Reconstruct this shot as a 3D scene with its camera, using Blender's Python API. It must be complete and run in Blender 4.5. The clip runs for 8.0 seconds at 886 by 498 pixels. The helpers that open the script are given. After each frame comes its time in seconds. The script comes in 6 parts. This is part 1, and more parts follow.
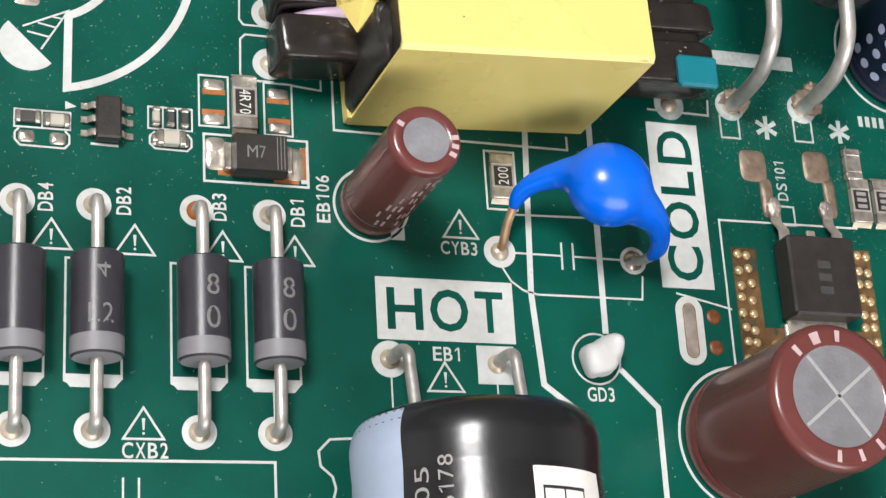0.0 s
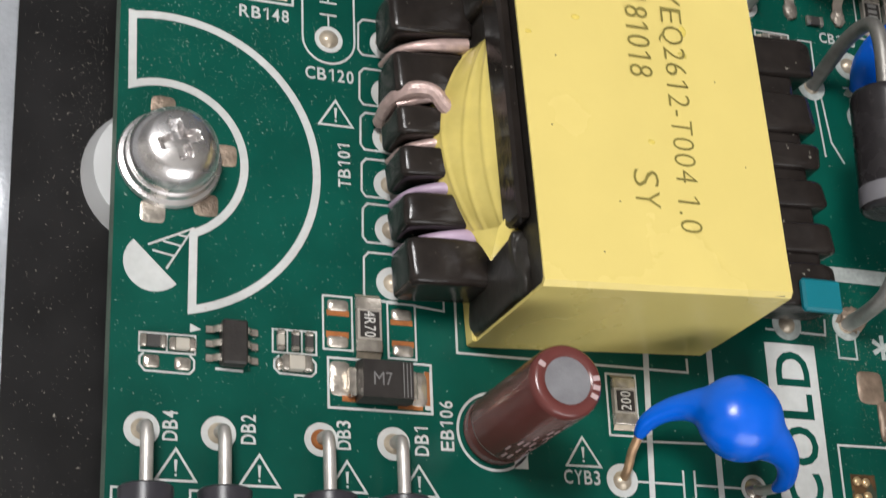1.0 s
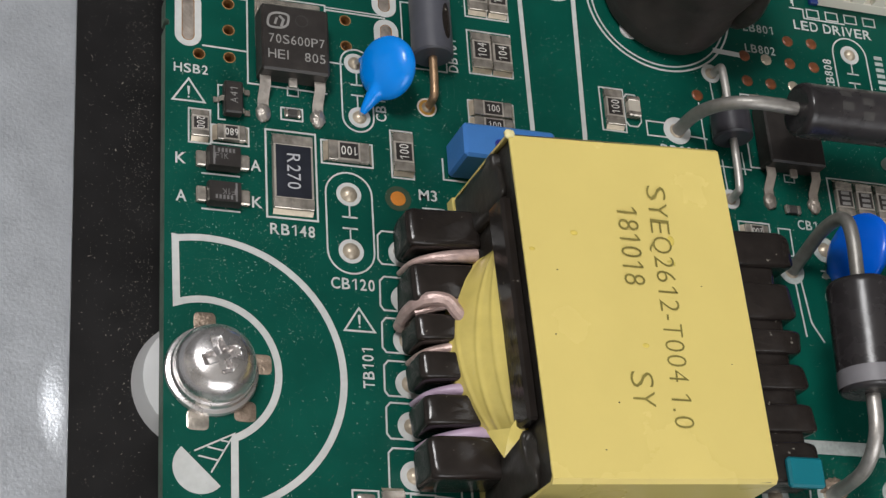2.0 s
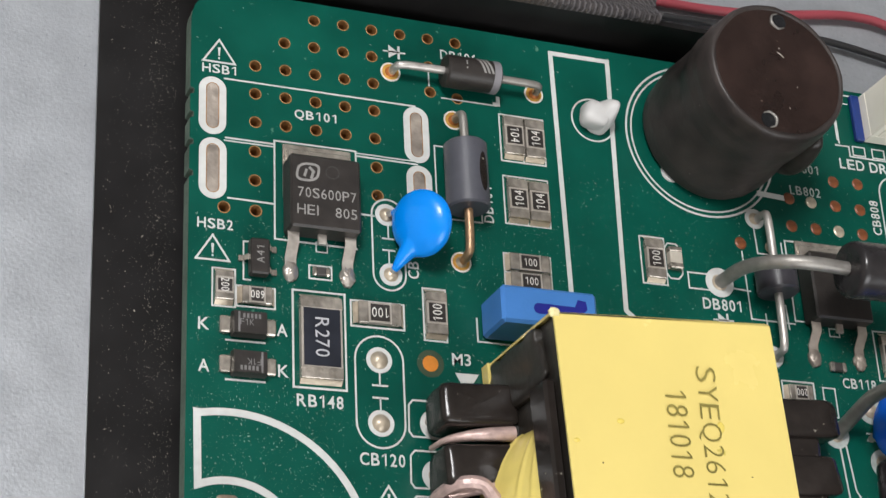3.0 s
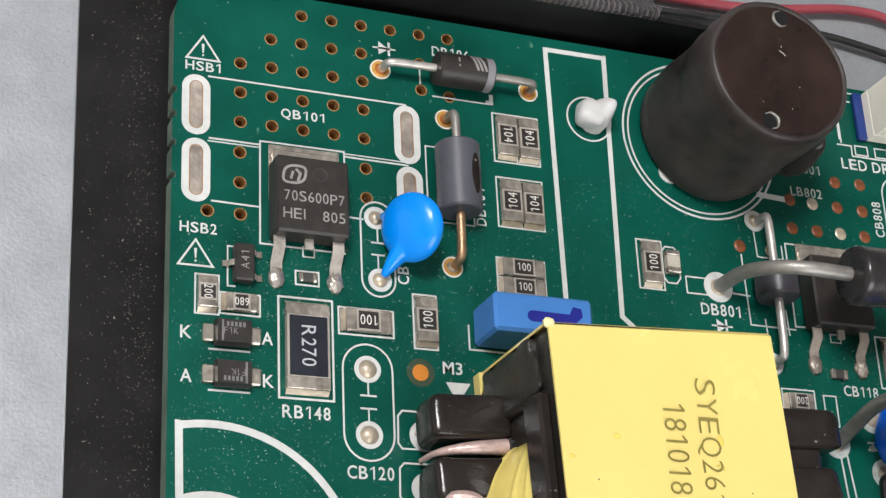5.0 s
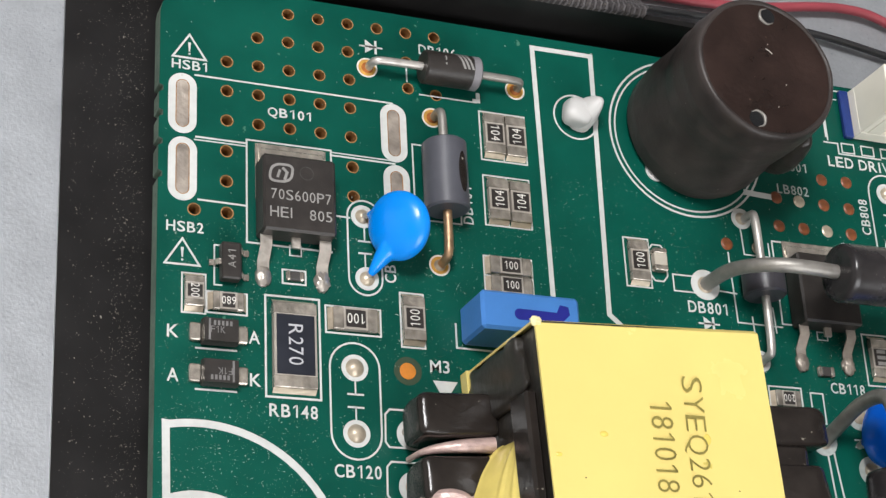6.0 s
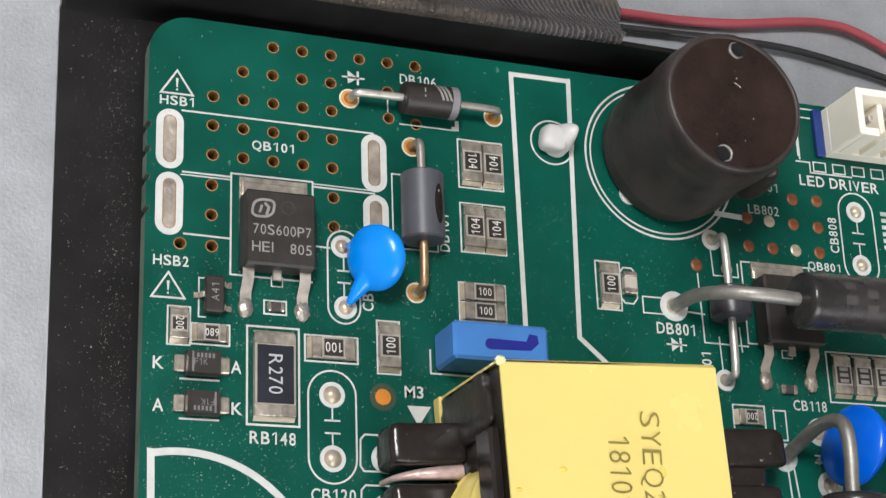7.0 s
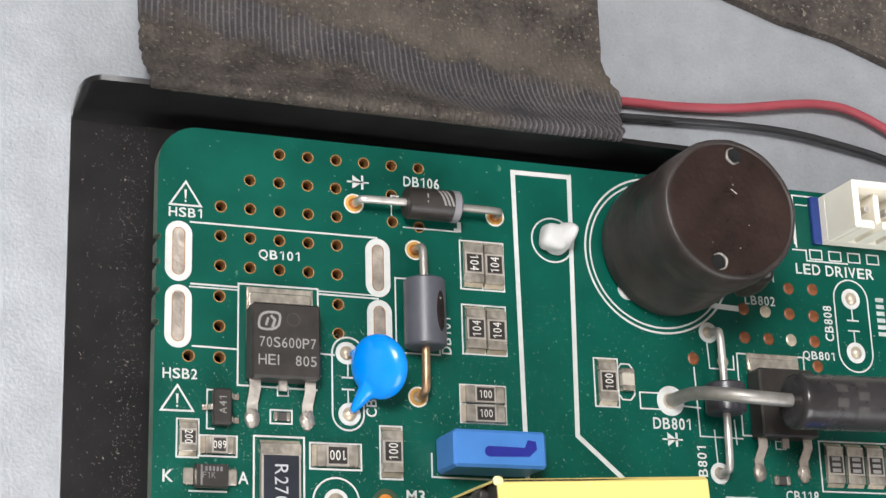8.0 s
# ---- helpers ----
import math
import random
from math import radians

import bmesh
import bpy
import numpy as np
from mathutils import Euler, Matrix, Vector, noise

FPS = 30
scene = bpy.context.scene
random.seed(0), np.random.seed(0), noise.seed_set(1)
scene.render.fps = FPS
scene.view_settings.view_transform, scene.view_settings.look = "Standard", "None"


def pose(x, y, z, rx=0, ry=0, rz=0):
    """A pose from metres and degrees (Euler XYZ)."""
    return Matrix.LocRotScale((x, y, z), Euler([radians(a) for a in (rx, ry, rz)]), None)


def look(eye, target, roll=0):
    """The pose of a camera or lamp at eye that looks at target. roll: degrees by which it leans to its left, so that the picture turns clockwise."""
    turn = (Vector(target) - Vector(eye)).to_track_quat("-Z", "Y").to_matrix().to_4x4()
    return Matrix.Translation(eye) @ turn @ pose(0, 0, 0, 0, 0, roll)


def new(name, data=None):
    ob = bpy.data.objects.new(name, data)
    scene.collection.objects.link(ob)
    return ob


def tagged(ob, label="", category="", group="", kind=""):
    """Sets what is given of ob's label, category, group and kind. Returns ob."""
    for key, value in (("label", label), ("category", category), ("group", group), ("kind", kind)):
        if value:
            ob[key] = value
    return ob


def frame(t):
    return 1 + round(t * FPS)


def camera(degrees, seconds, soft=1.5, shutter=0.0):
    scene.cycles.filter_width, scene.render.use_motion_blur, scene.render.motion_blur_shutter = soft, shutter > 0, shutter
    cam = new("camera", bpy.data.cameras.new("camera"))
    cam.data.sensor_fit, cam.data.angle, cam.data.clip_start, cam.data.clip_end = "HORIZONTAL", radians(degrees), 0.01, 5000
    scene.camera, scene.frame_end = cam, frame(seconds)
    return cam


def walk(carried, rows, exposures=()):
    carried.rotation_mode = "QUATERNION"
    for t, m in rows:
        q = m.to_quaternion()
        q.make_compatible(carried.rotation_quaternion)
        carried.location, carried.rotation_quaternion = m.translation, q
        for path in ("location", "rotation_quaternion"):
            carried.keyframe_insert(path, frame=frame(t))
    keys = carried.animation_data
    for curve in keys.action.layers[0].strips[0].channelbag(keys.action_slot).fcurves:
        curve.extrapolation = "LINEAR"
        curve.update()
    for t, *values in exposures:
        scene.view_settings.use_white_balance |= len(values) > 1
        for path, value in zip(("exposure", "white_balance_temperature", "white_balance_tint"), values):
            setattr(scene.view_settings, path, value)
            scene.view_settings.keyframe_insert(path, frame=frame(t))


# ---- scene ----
import itertools

cam = camera(29.06, 8.0, soft=1.36, shutter=0.2)
walk(cam, [
    (0, pose(-0.00832, -0.02818, 0.10661, 20.087, -19.296, -3.556)),
    (0.3, pose(-0.01031, -0.02694, 0.10692, 20.512, -20.147, -2.917)),
    (0.5, pose(-0.01282, -0.02473, 0.10408, 20.957, -20.718, -2.842)),
    (0.8, pose(-0.01646, -0.01872, 0.10284, 21.319, -20.848, -2.457)),
    (1, pose(-0.01802, -0.01735, 0.10391, 22.419, -20.695, -2.424)),
    (1.2, pose(-0.02006, -0.01639, 0.10686, 22.805, -20.870, -2.766)),
    (1.5, pose(-0.02115, -0.01643, 0.11082, 23.843, -20.309, -2.981)),
    (1.8, pose(-0.02277, -0.01548, 0.11682, 25.801, -19.670, -3.590)),
    (2, pose(-0.02388, -0.01425, 0.11753, 25.746, -20.025, -3.766)),
    (2.1, pose(-0.02324, -0.01479, 0.11862, 26.154, -19.931, -3.708)),
    (2.2, pose(-0.02532, -0.01393, 0.11932, 26.273, -20.775, -4.144)),
    (3.3, pose(-0.02717, 0.00543, 0.11413, 24.362, -21.555, -2.571)),
    (3.5, pose(-0.02649, 0.00564, 0.11370, 24.355, -21.724, -2.783)),
    (4, pose(-0.02649, 0.00599, 0.11351, 24.248, -21.643, -2.779)),
    (5.5, pose(-0.02581, 0.00604, 0.11264, 23.862, -21.853, -2.893)),
    (6, pose(-0.02586, 0.00610, 0.11291, 23.922, -22.008, -3.053)),
    (6.5, pose(-0.02561, 0.00672, 0.11552, 22.569, -21.925, -2.782)),
    (7, pose(-0.02486, 0.01335, 0.12336, 20.190, -21.198, -2.109)),
    (7.3, pose(-0.02352, 0.01723, 0.12652, 18.933, -20.611, -1.722)),
    (7.5, pose(-0.02389, 0.02050, 0.12826, 17.868, -20.894, -1.502)),
    (7.8, pose(-0.02647, 0.02271, 0.12903, 18.401, -21.300, -1.844)),
    (8, pose(-0.02613, 0.02596, 0.13149, 17.721, -20.682, -1.745)),
], exposures=[(0.0, -0.14), (0.5, -0.34), (0.9, -0.48), (1.2, -0.78), (2.0, -0.95), (2.8, -0.6), (3.4, -0.33), (4.0, -0.33), (6.0, -0.28), (7.0, -0.36), (7.5, -0.31), (8.0, -0.06)])

# ---- light ----
world = bpy.data.worlds.new("room_air")
scene.world = world
world.use_nodes = True
world.node_tree.nodes["Background"].inputs[0].default_value = (0.75, 0.82, 0.9, 1)
world.node_tree.nodes["Background"].inputs[1].default_value = 0.25


def lamp(name, eye, target, size_x, size_y, watts, colour):
    data = bpy.data.lights.new(name, "AREA")
    data.shape, data.size, data.size_y, data.energy, data.color = "RECTANGLE", size_x, size_y, watts, colour
    ob = new(name, data)
    ob.matrix_world = look(eye, target)
    return ob


lamp("ceiling_lamp_light", (-0.60, 0.33, 1.40), (-0.60, 0.33, 0.0), 0.42, 0.42, 33, (0.985, 0.98, 0.985))
# broad soft fill from the south; the window round it is invented
lamp("south_fill_light", (0.30, -1.03, 0.75), (0.30, 0.0, 0.75), 1.1, 0.8, 21, (0.97, 0.98, 1.0))

# ---- materials ----
MM = 0.001


def material(name, colour, rough=0.5, metal=0.0, vary=0.15, scale=900.0, bump=0.0, bump_scale=4000.0, second=None, coat=0.0,
             speck=None, speck_amount=0.0, speck_scale=1800.0, rough_vary=0.1, ior=1.45, per_object=0.0, transmission=0.0):
    """A surface with two scales of noise in its colour, a varying roughness, and fine relief."""
    mat = bpy.data.materials.new(name)
    mat.use_nodes = True
    nt = mat.node_tree
    n, link = nt.nodes, nt.links.new
    b = n["Principled BSDF"]
    b.inputs["Metallic"].default_value = metal
    b.inputs["IOR"].default_value = ior
    b.inputs["Coat Weight"].default_value, b.inputs["Coat Roughness"].default_value = coat, 0.22
    b.inputs["Transmission Weight"].default_value = transmission
    co = n.new("ShaderNodeTexCoord")
    big = n.new("ShaderNodeTexNoise")
    big.inputs["Scale"].default_value, big.inputs["Detail"].default_value = scale * 0.15, 4
    small = n.new("ShaderNodeTexNoise")
    small.inputs["Scale"].default_value, small.inputs["Detail"].default_value = scale, 6
    link(co.outputs["Object"], big.inputs["Vector"])
    link(co.outputs["Object"], small.inputs["Vector"])
    mixed = n.new("ShaderNodeMath")
    mixed.operation = "MULTIPLY_ADD"
    mixed.inputs[1].default_value = 0.6
    half = n.new("ShaderNodeMath")
    half.operation, half.inputs[1].default_value = "MULTIPLY", 0.4
    link(small.outputs["Fac"], half.inputs[0])
    link(big.outputs["Fac"], mixed.inputs[0])
    link(half.outputs[0], mixed.inputs[2])
    ramp = n.new("ShaderNodeValToRGB")
    other = second or tuple(min(1.0, c * (1 + vary)) for c in colour)
    lowc = colour if second else tuple(c * (1 - vary) for c in colour)
    ramp.color_ramp.elements[0].position, ramp.color_ramp.elements[1].position = 0.36, 0.64
    ramp.color_ramp.elements[0].color, ramp.color_ramp.elements[1].color = (*lowc, 1), (*other, 1)
    link(mixed.outputs[0], ramp.inputs[0])
    out = ramp.outputs[0]
    if per_object:
        info = n.new("ShaderNodeObjectInfo")
        hsv = n.new("ShaderNodeHueSaturation")
        rng = n.new("ShaderNodeMapRange")
        rng.inputs["To Min"].default_value, rng.inputs["To Max"].default_value = 1 - per_object, 1 + per_object
        link(info.outputs["Random"], rng.inputs["Value"])
        link(rng.outputs[0], hsv.inputs["Value"])
        link(out, hsv.inputs["Color"])
        out = hsv.outputs[0]
    if speck:
        dots = n.new("ShaderNodeTexNoise")
        dots.inputs["Scale"].default_value, dots.inputs["Detail"].default_value = speck_scale, 3
        link(co.outputs["Object"], dots.inputs["Vector"])
        cut = n.new("ShaderNodeMapRange")
        cut.inputs["From Min"].default_value, cut.inputs["From Max"].default_value = 0.70 - speck_amount, 0.74 - speck_amount
        link(dots.outputs["Fac"], cut.inputs["Value"])
        mix = n.new("ShaderNodeMix")
        mix.data_type = "RGBA"
        mix.inputs["B"].default_value = (*speck, 1)
        link(cut.outputs[0], mix.inputs["Factor"])
        link(out, mix.inputs["A"])
        out = mix.outputs["Result"]
    link(out, b.inputs["Base Color"])
    rr = n.new("ShaderNodeMapRange")
    rr.inputs["To Min"].default_value, rr.inputs["To Max"].default_value = max(0.02, rough - rough_vary), min(1, rough + rough_vary)
    link(mixed.outputs[0], rr.inputs["Value"])
    link(rr.outputs[0], b.inputs["Roughness"])
    if bump:
        fine = n.new("ShaderNodeTexNoise")
        fine.inputs["Scale"].default_value, fine.inputs["Detail"].default_value = bump_scale, 5
        link(co.outputs["Object"], fine.inputs["Vector"])
        bp = n.new("ShaderNodeBump")
        bp.inputs["Strength"].default_value, bp.inputs["Distance"].default_value = bump, 0.0002
        link(fine.outputs["Fac"], bp.inputs["Height"])
        link(bp.outputs[0], b.inputs["Normal"])
    return mat


MASK = material("green_solder_mask", (0.001, 0.064, 0.0445), 0.34, vary=0.24, scale=260, bump=0.05, bump_scale=900, ior=1.27,
                speck=(0.06, 0.17, 0.12), speck_amount=-0.01, speck_scale=1300, rough_vary=0.16)
EDGE = material("board_edge", (0.10, 0.14, 0.11), 0.8, vary=0.3, scale=2500)
SILK = material("white_print", (0.505, 0.51, 0.495), 0.6, vary=0.10, scale=1500, speck=(0.40, 0.38, 0.32), speck_amount=-0.01, speck_scale=900)
SILK_OLD = material("worn_white_print", (0.38, 0.41, 0.39), 0.6, vary=0.25, scale=2500)
GOLD = material("golden_annulus", (0.62, 0.34, 0.08), 0.4, 0.55, vary=0.3, scale=2500)
COPPER = material("bare_copper", (0.55, 0.24, 0.10), 0.45, 0.85, vary=0.35, scale=2500)
VIAMETAL = material("via_copper", (0.31, 0.155, 0.055), 0.5, 0.3, vary=0.35, scale=2500)
RUST = material("oxidised_copper", (0.36, 0.125, 0.035), 0.55, 0.3, vary=0.3, scale=2500)
DARK = material("hole_shade", (0.03, 0.02, 0.015), 0.9, vary=0.3)
TIN = material("tinned_solder", (0.50, 0.45, 0.39), 0.24, 0.7, vary=0.45, scale=1500, bump=0.5, bump_scale=1300)
SOLDER = material("dull_solder", (0.46, 0.39, 0.30), 0.34, 0.4, vary=0.3, scale=1600, bump=0.3, bump_scale=1500)
SLOT = material("tarnished_slot", (0.33, 0.285, 0.245), 0.42, 0.5, vary=0.5, scale=900, bump=0.6, bump_scale=1200)
WIRE = material("tinned_wire", (0.50, 0.47, 0.44), 0.42, 0.65, vary=0.25, scale=1200, bump=0.2, bump_scale=1500)
WIRE_DULL = material("oxidised_wire", (0.27, 0.255, 0.235), 0.45, 0.6, vary=0.25, scale=1200, bump=0.15)
WIRE_BROWN = material("fluxed_wire", (0.42, 0.27, 0.16), 0.4, 0.7, vary=0.35, scale=1200, bump=0.2)
BLACK = material("black_epoxy", (0.024, 0.020, 0.018), 0.42, vary=0.3, scale=1200, bump=0.12, bump_scale=5000, speck=(0.2, 0.18, 0.16), speck_amount=-0.06)
GREYBODY = material("grey_epoxy", (0.034, 0.032, 0.038), 0.32, vary=0.15, scale=900, bump=0.05)
BAND = material("grey_band", (0.19, 0.182, 0.195), 0.5, vary=0.1)
PRINT = material("pale_print", (0.25, 0.24, 0.23), 0.7, vary=0.15)
DIMPRINT = material("dim_print", (0.17, 0.162, 0.16), 0.7, vary=0.2)
PRINT_W = material("white_code", (0.62, 0.60, 0.56), 0.6, vary=0.08)
PRINT_DIM = material("grey_white_code", (0.42, 0.42, 0.44), 0.6, vary=0.1)
CERAMIC = material("white_ceramic", (0.62, 0.58, 0.52), 0.6, vary=0.15)
ALUMINA = material("grey_alumina", (0.30, 0.27, 0.235), 0.5, vary=0.15, scale=1500)
CREAM = material("cream_ceramic", (0.44, 0.40, 0.34), 0.45, vary=0.12)
FERRITE = material("black_ferrite", (0.024, 0.021, 0.018), 0.36, ior=1.4, vary=0.3, scale=900, bump=0.5, bump_scale=650, speck=(0.25, 0.22, 0.18), speck_amount=-0.05)
# pale specks are dust, made denser to paint the pin blocks' small glints
BOBBIN = material("black_phenolic", (0.020, 0.016, 0.014), 0.2, vary=0.3, scale=900, bump=0.45, bump_scale=520, speck=(0.26, 0.24, 0.20), speck_amount=-0.015, ior=1.4)
TAPE = material("yellow_polyester_tape", (0.71, 0.57, 0.185), 0.27, vary=0.06, scale=120, bump=0.22, bump_scale=260, speck=(0.45, 0.36, 0.06), speck_amount=-0.08, speck_scale=500)
TAPE_CLEAR = material("varnished_yellow_tape", (0.73, 0.59, 0.17), 0.13, vary=0.18, scale=350, bump=0.35, bump_scale=330)
TAPE_PALE = material("whitened_tape", (0.77, 0.69, 0.36), 0.5, vary=0.1)
VARNISH = material("amber_varnish", (0.69, 0.54, 0.12), 0.2, vary=0.15)
INK = material("olive_ink", (0.22, 0.18, 0.04), 0.7, vary=0.25)
PINKWIRE = material("enamelled_copper_strands", (0.50, 0.36, 0.33), 0.32, 0.25, vary=0.3, scale=1500, bump=0.3)
LILAC = material("lilac_sleeve", (0.46, 0.34, 0.46), 0.35, vary=0.15, scale=900)
BLUE = material("blue_epoxy", (0.0, 0.11, 0.66), 0.24, vary=0.08, scale=200, bump=0.04, bump_scale=400)
BLUE2 = material("light_blue_epoxy", (0.0, 0.24, 0.84), 0.26, vary=0.08, scale=200, coat=0.1)
BLUEBOX = material("blue_case", (0.055, 0.20, 0.54), 0.4, vary=0.12, scale=300, bump=0.1)
PENBLUE = material("blue_pen_ink", (0.010, 0.014, 0.22), 0.45, vary=0.2)
BROWN = material("brown_sleeve", (0.125, 0.034, 0.030), 0.24, vary=0.14, scale=300, bump=0.04, bump_scale=500, coat=0.2)
ALU = material("brushed_aluminium", (0.40, 0.395, 0.42), 0.42, 0.7, vary=0.18, scale=700, bump=0.12)
ALU_LINE = material("scored_aluminium", (0.75, 0.75, 0.75), 0.3, 0.7, vary=0.1)
BLACKCAP = material("black_sleeve", (0.012, 0.012, 0.013), 0.25, vary=0.2, scale=300, bump=0.3, bump_scale=260, coat=0.2)
STRIPE = material("pale_blue_stripe", (0.36, 0.42, 0.54), 0.3, vary=0.06, coat=0.2)
STICKER = material("white_sticker", (0.78, 0.74, 0.70), 0.6, vary=0.04)
INKBLACK = material("black_ink", (0.02, 0.02, 0.02), 0.6, vary=0.2)
COIL = material("shrink_sleeve_black", (0.037, 0.030, 0.028), 0.42, vary=0.5, scale=400, bump=0.5, bump_scale=600, ior=1.38, speck=(0.16, 0.14, 0.13), speck_amount=-0.04)
COILTOP = material("dusty_ferrite_top", (0.024, 0.0135, 0.011), 0.30, vary=0.35, scale=700, bump=0.3, bump_scale=1800, speck=(0.14, 0.1, 0.08), speck_amount=-0.03)
NYLON = material("white_nylon", (0.52, 0.51, 0.50), 0.45, vary=0.06, scale=300)
IVORY = material("ivory_connector", (0.86, 0.81, 0.70), 0.45, vary=0.06, scale=300)
TEAL = material("teal_sleeve", (0.0, 0.15, 0.19), 0.5, vary=0.06)
BOSS = material("zinc_boss", (0.55, 0.55, 0.55), 0.5, 0.3, vary=0.06, scale=300)
STEEL = material("nickel_steel", (0.68, 0.65, 0.64), 0.27, 0.92, vary=0.12, scale=900, bump=0.06)
SHEET = material("black_insulation_sheet", (0.012, 0.0112, 0.0112), 0.33, ior=1.29, vary=0.3, scale=350, bump=0.05, bump_scale=600)
GALV = material("galvanised_steel", (0.39, 0.405, 0.43), 0.33, 0.45, vary=0.08, scale=2400, bump=0.16, bump_scale=4200, speck=(0.30, 0.315, 0.335), speck_amount=0.03, speck_scale=3600, rough_vary=0.08)
FELT = material("dark_felt_tape", (0.020, 0.016, 0.014), 0.95, second=(0.078, 0.064, 0.054), scale=2200, bump=1.0, bump_scale=2600, speck=(0.15, 0.125, 0.098), speck_amount=0.075, speck_scale=2600)


def tint_felt(mat):
    """A slanting blue-grey band, a drift of pale dust above it, and paler rib crests."""
    nt = mat.node_tree
    n, link = nt.nodes, nt.links.new
    b = n["Principled BSDF"]
    base = b.inputs["Base Color"].links[0].from_socket
    co, sep, blur = n.new("ShaderNodeTexCoord"), n.new("ShaderNodeSeparateXYZ"), n.new("ShaderNodeTexNoise")
    blur.inputs["Scale"].default_value, blur.inputs["Detail"].default_value = 300, 5
    link(co.outputs["Object"], sep.inputs[0])
    link(co.outputs["Object"], blur.inputs["Vector"])

    def maths(op, a, c):
        k = n.new("ShaderNodeMath")
        k.operation = op
        for i, val in enumerate((a, c)):
            if isinstance(val, (int, float)):
                k.inputs[i].default_value = val
            else:
                link(val, k.inputs[i])
        return k.outputs[0]

    def ramp(val, lo, hi):
        k = n.new("ShaderNodeMapRange")
        k.interpolation_type = "SMOOTHSTEP"
        k.inputs["From Min"].default_value, k.inputs["From Max"].default_value = lo, hi
        link(val, k.inputs["Value"])
        return k.outputs[0]

    x, y = sep.outputs[0], sep.outputs[1]
    jit = maths("MULTIPLY", maths("SUBTRACT", blur.outputs["Fac"], 0.5), 0.005)
    d = maths("ADD", maths("ADD", maths("SUBTRACT", y, 0.0917), maths("MULTIPLY", x, 0.17)), jit)
    wide = maths("MULTIPLY", maths("MAXIMUM", maths("SUBTRACT", x, 0.018), 0.0), 0.35)
    blue_band = maths("MULTIPLY", ramp(d, 0.0018, 0.0004), ramp(maths("ADD", d, wide), -0.0035, -0.0012))
    drift = maths("MULTIPLY", maths("MULTIPLY", ramp(d, 0.0008, 0.0028), ramp(d, 0.0075, 0.0035)), ramp(x, 0.008, 0.02))
    # rib crests tinted paler, in step with the modelled ribs
    cords = ramp(maths("SINE", maths("MULTIPLY", maths("ADD", x, maths("MULTIPLY", jit, 0.02)), 12000.0), 0.0), 0.1, 0.9)
    edge = maths("MULTIPLY", ramp(x, 0.024, 0.036), ramp(y, 0.0885, 0.086))
    front = maths("MULTIPLY", cords, maths("MULTIPLY", maths("MAXIMUM", edge, maths("MULTIPLY", blue_band, 0.7)), ramp(blur.outputs["Fac"], 0.25, 0.5)))
    for fac, amount, colour in ((blue_band, 0.5, (0.030, 0.030, 0.038, 1)), (front, 0.7, (0.14, 0.13, 0.135, 1)), (drift, 0.4, (0.12, 0.102, 0.08, 1))):
        mix = n.new("ShaderNodeMix")
        mix.data_type = "RGBA"
        mix.inputs["B"].default_value = colour
        link(maths("MULTIPLY", fac, amount), mix.inputs["Factor"])
        link(base, mix.inputs["A"])
        base = mix.outputs["Result"]
    link(base, b.inputs["Base Color"])


tint_felt(FELT)
RED = material("red_pvc", (0.30, 0.055, 0.07), 0.35, vary=0.1, scale=300)
BLACKPVC = material("black_pvc", (0.03, 0.03, 0.032), 0.2, vary=0.2, scale=300)
DUST = material("dust", (0.36, 0.33, 0.28), 0.9, vary=0.3, per_object=0.2)
FILM_DUST = material("grey_green_dust", (0.30, 0.34, 0.29), 0.9, vary=0.4)
PLASTER = material("white_plaster", (0.78, 0.77, 0.74), 0.85, vary=0.04, scale=6)
# dark colour for the unseen north wall, chosen to dim the board's reflections
REFLECTION_DARK = material("reflection_dark_paint", (0.13, 0.135, 0.14), 0.85, vary=0.08, scale=6)
GLAZING = material("window_glass", (0.9, 0.92, 0.92), 0.04, vary=0.0, rough_vary=0.01, transmission=1.0)
BENCH = material("bench_wood", (0.30, 0.21, 0.13), 0.5, vary=0.3, scale=30)
M3_COPPER = material("fiducial_copper", (0.62, 0.22, 0.03), 0.5, 0.3, vary=0.15, scale=1500)


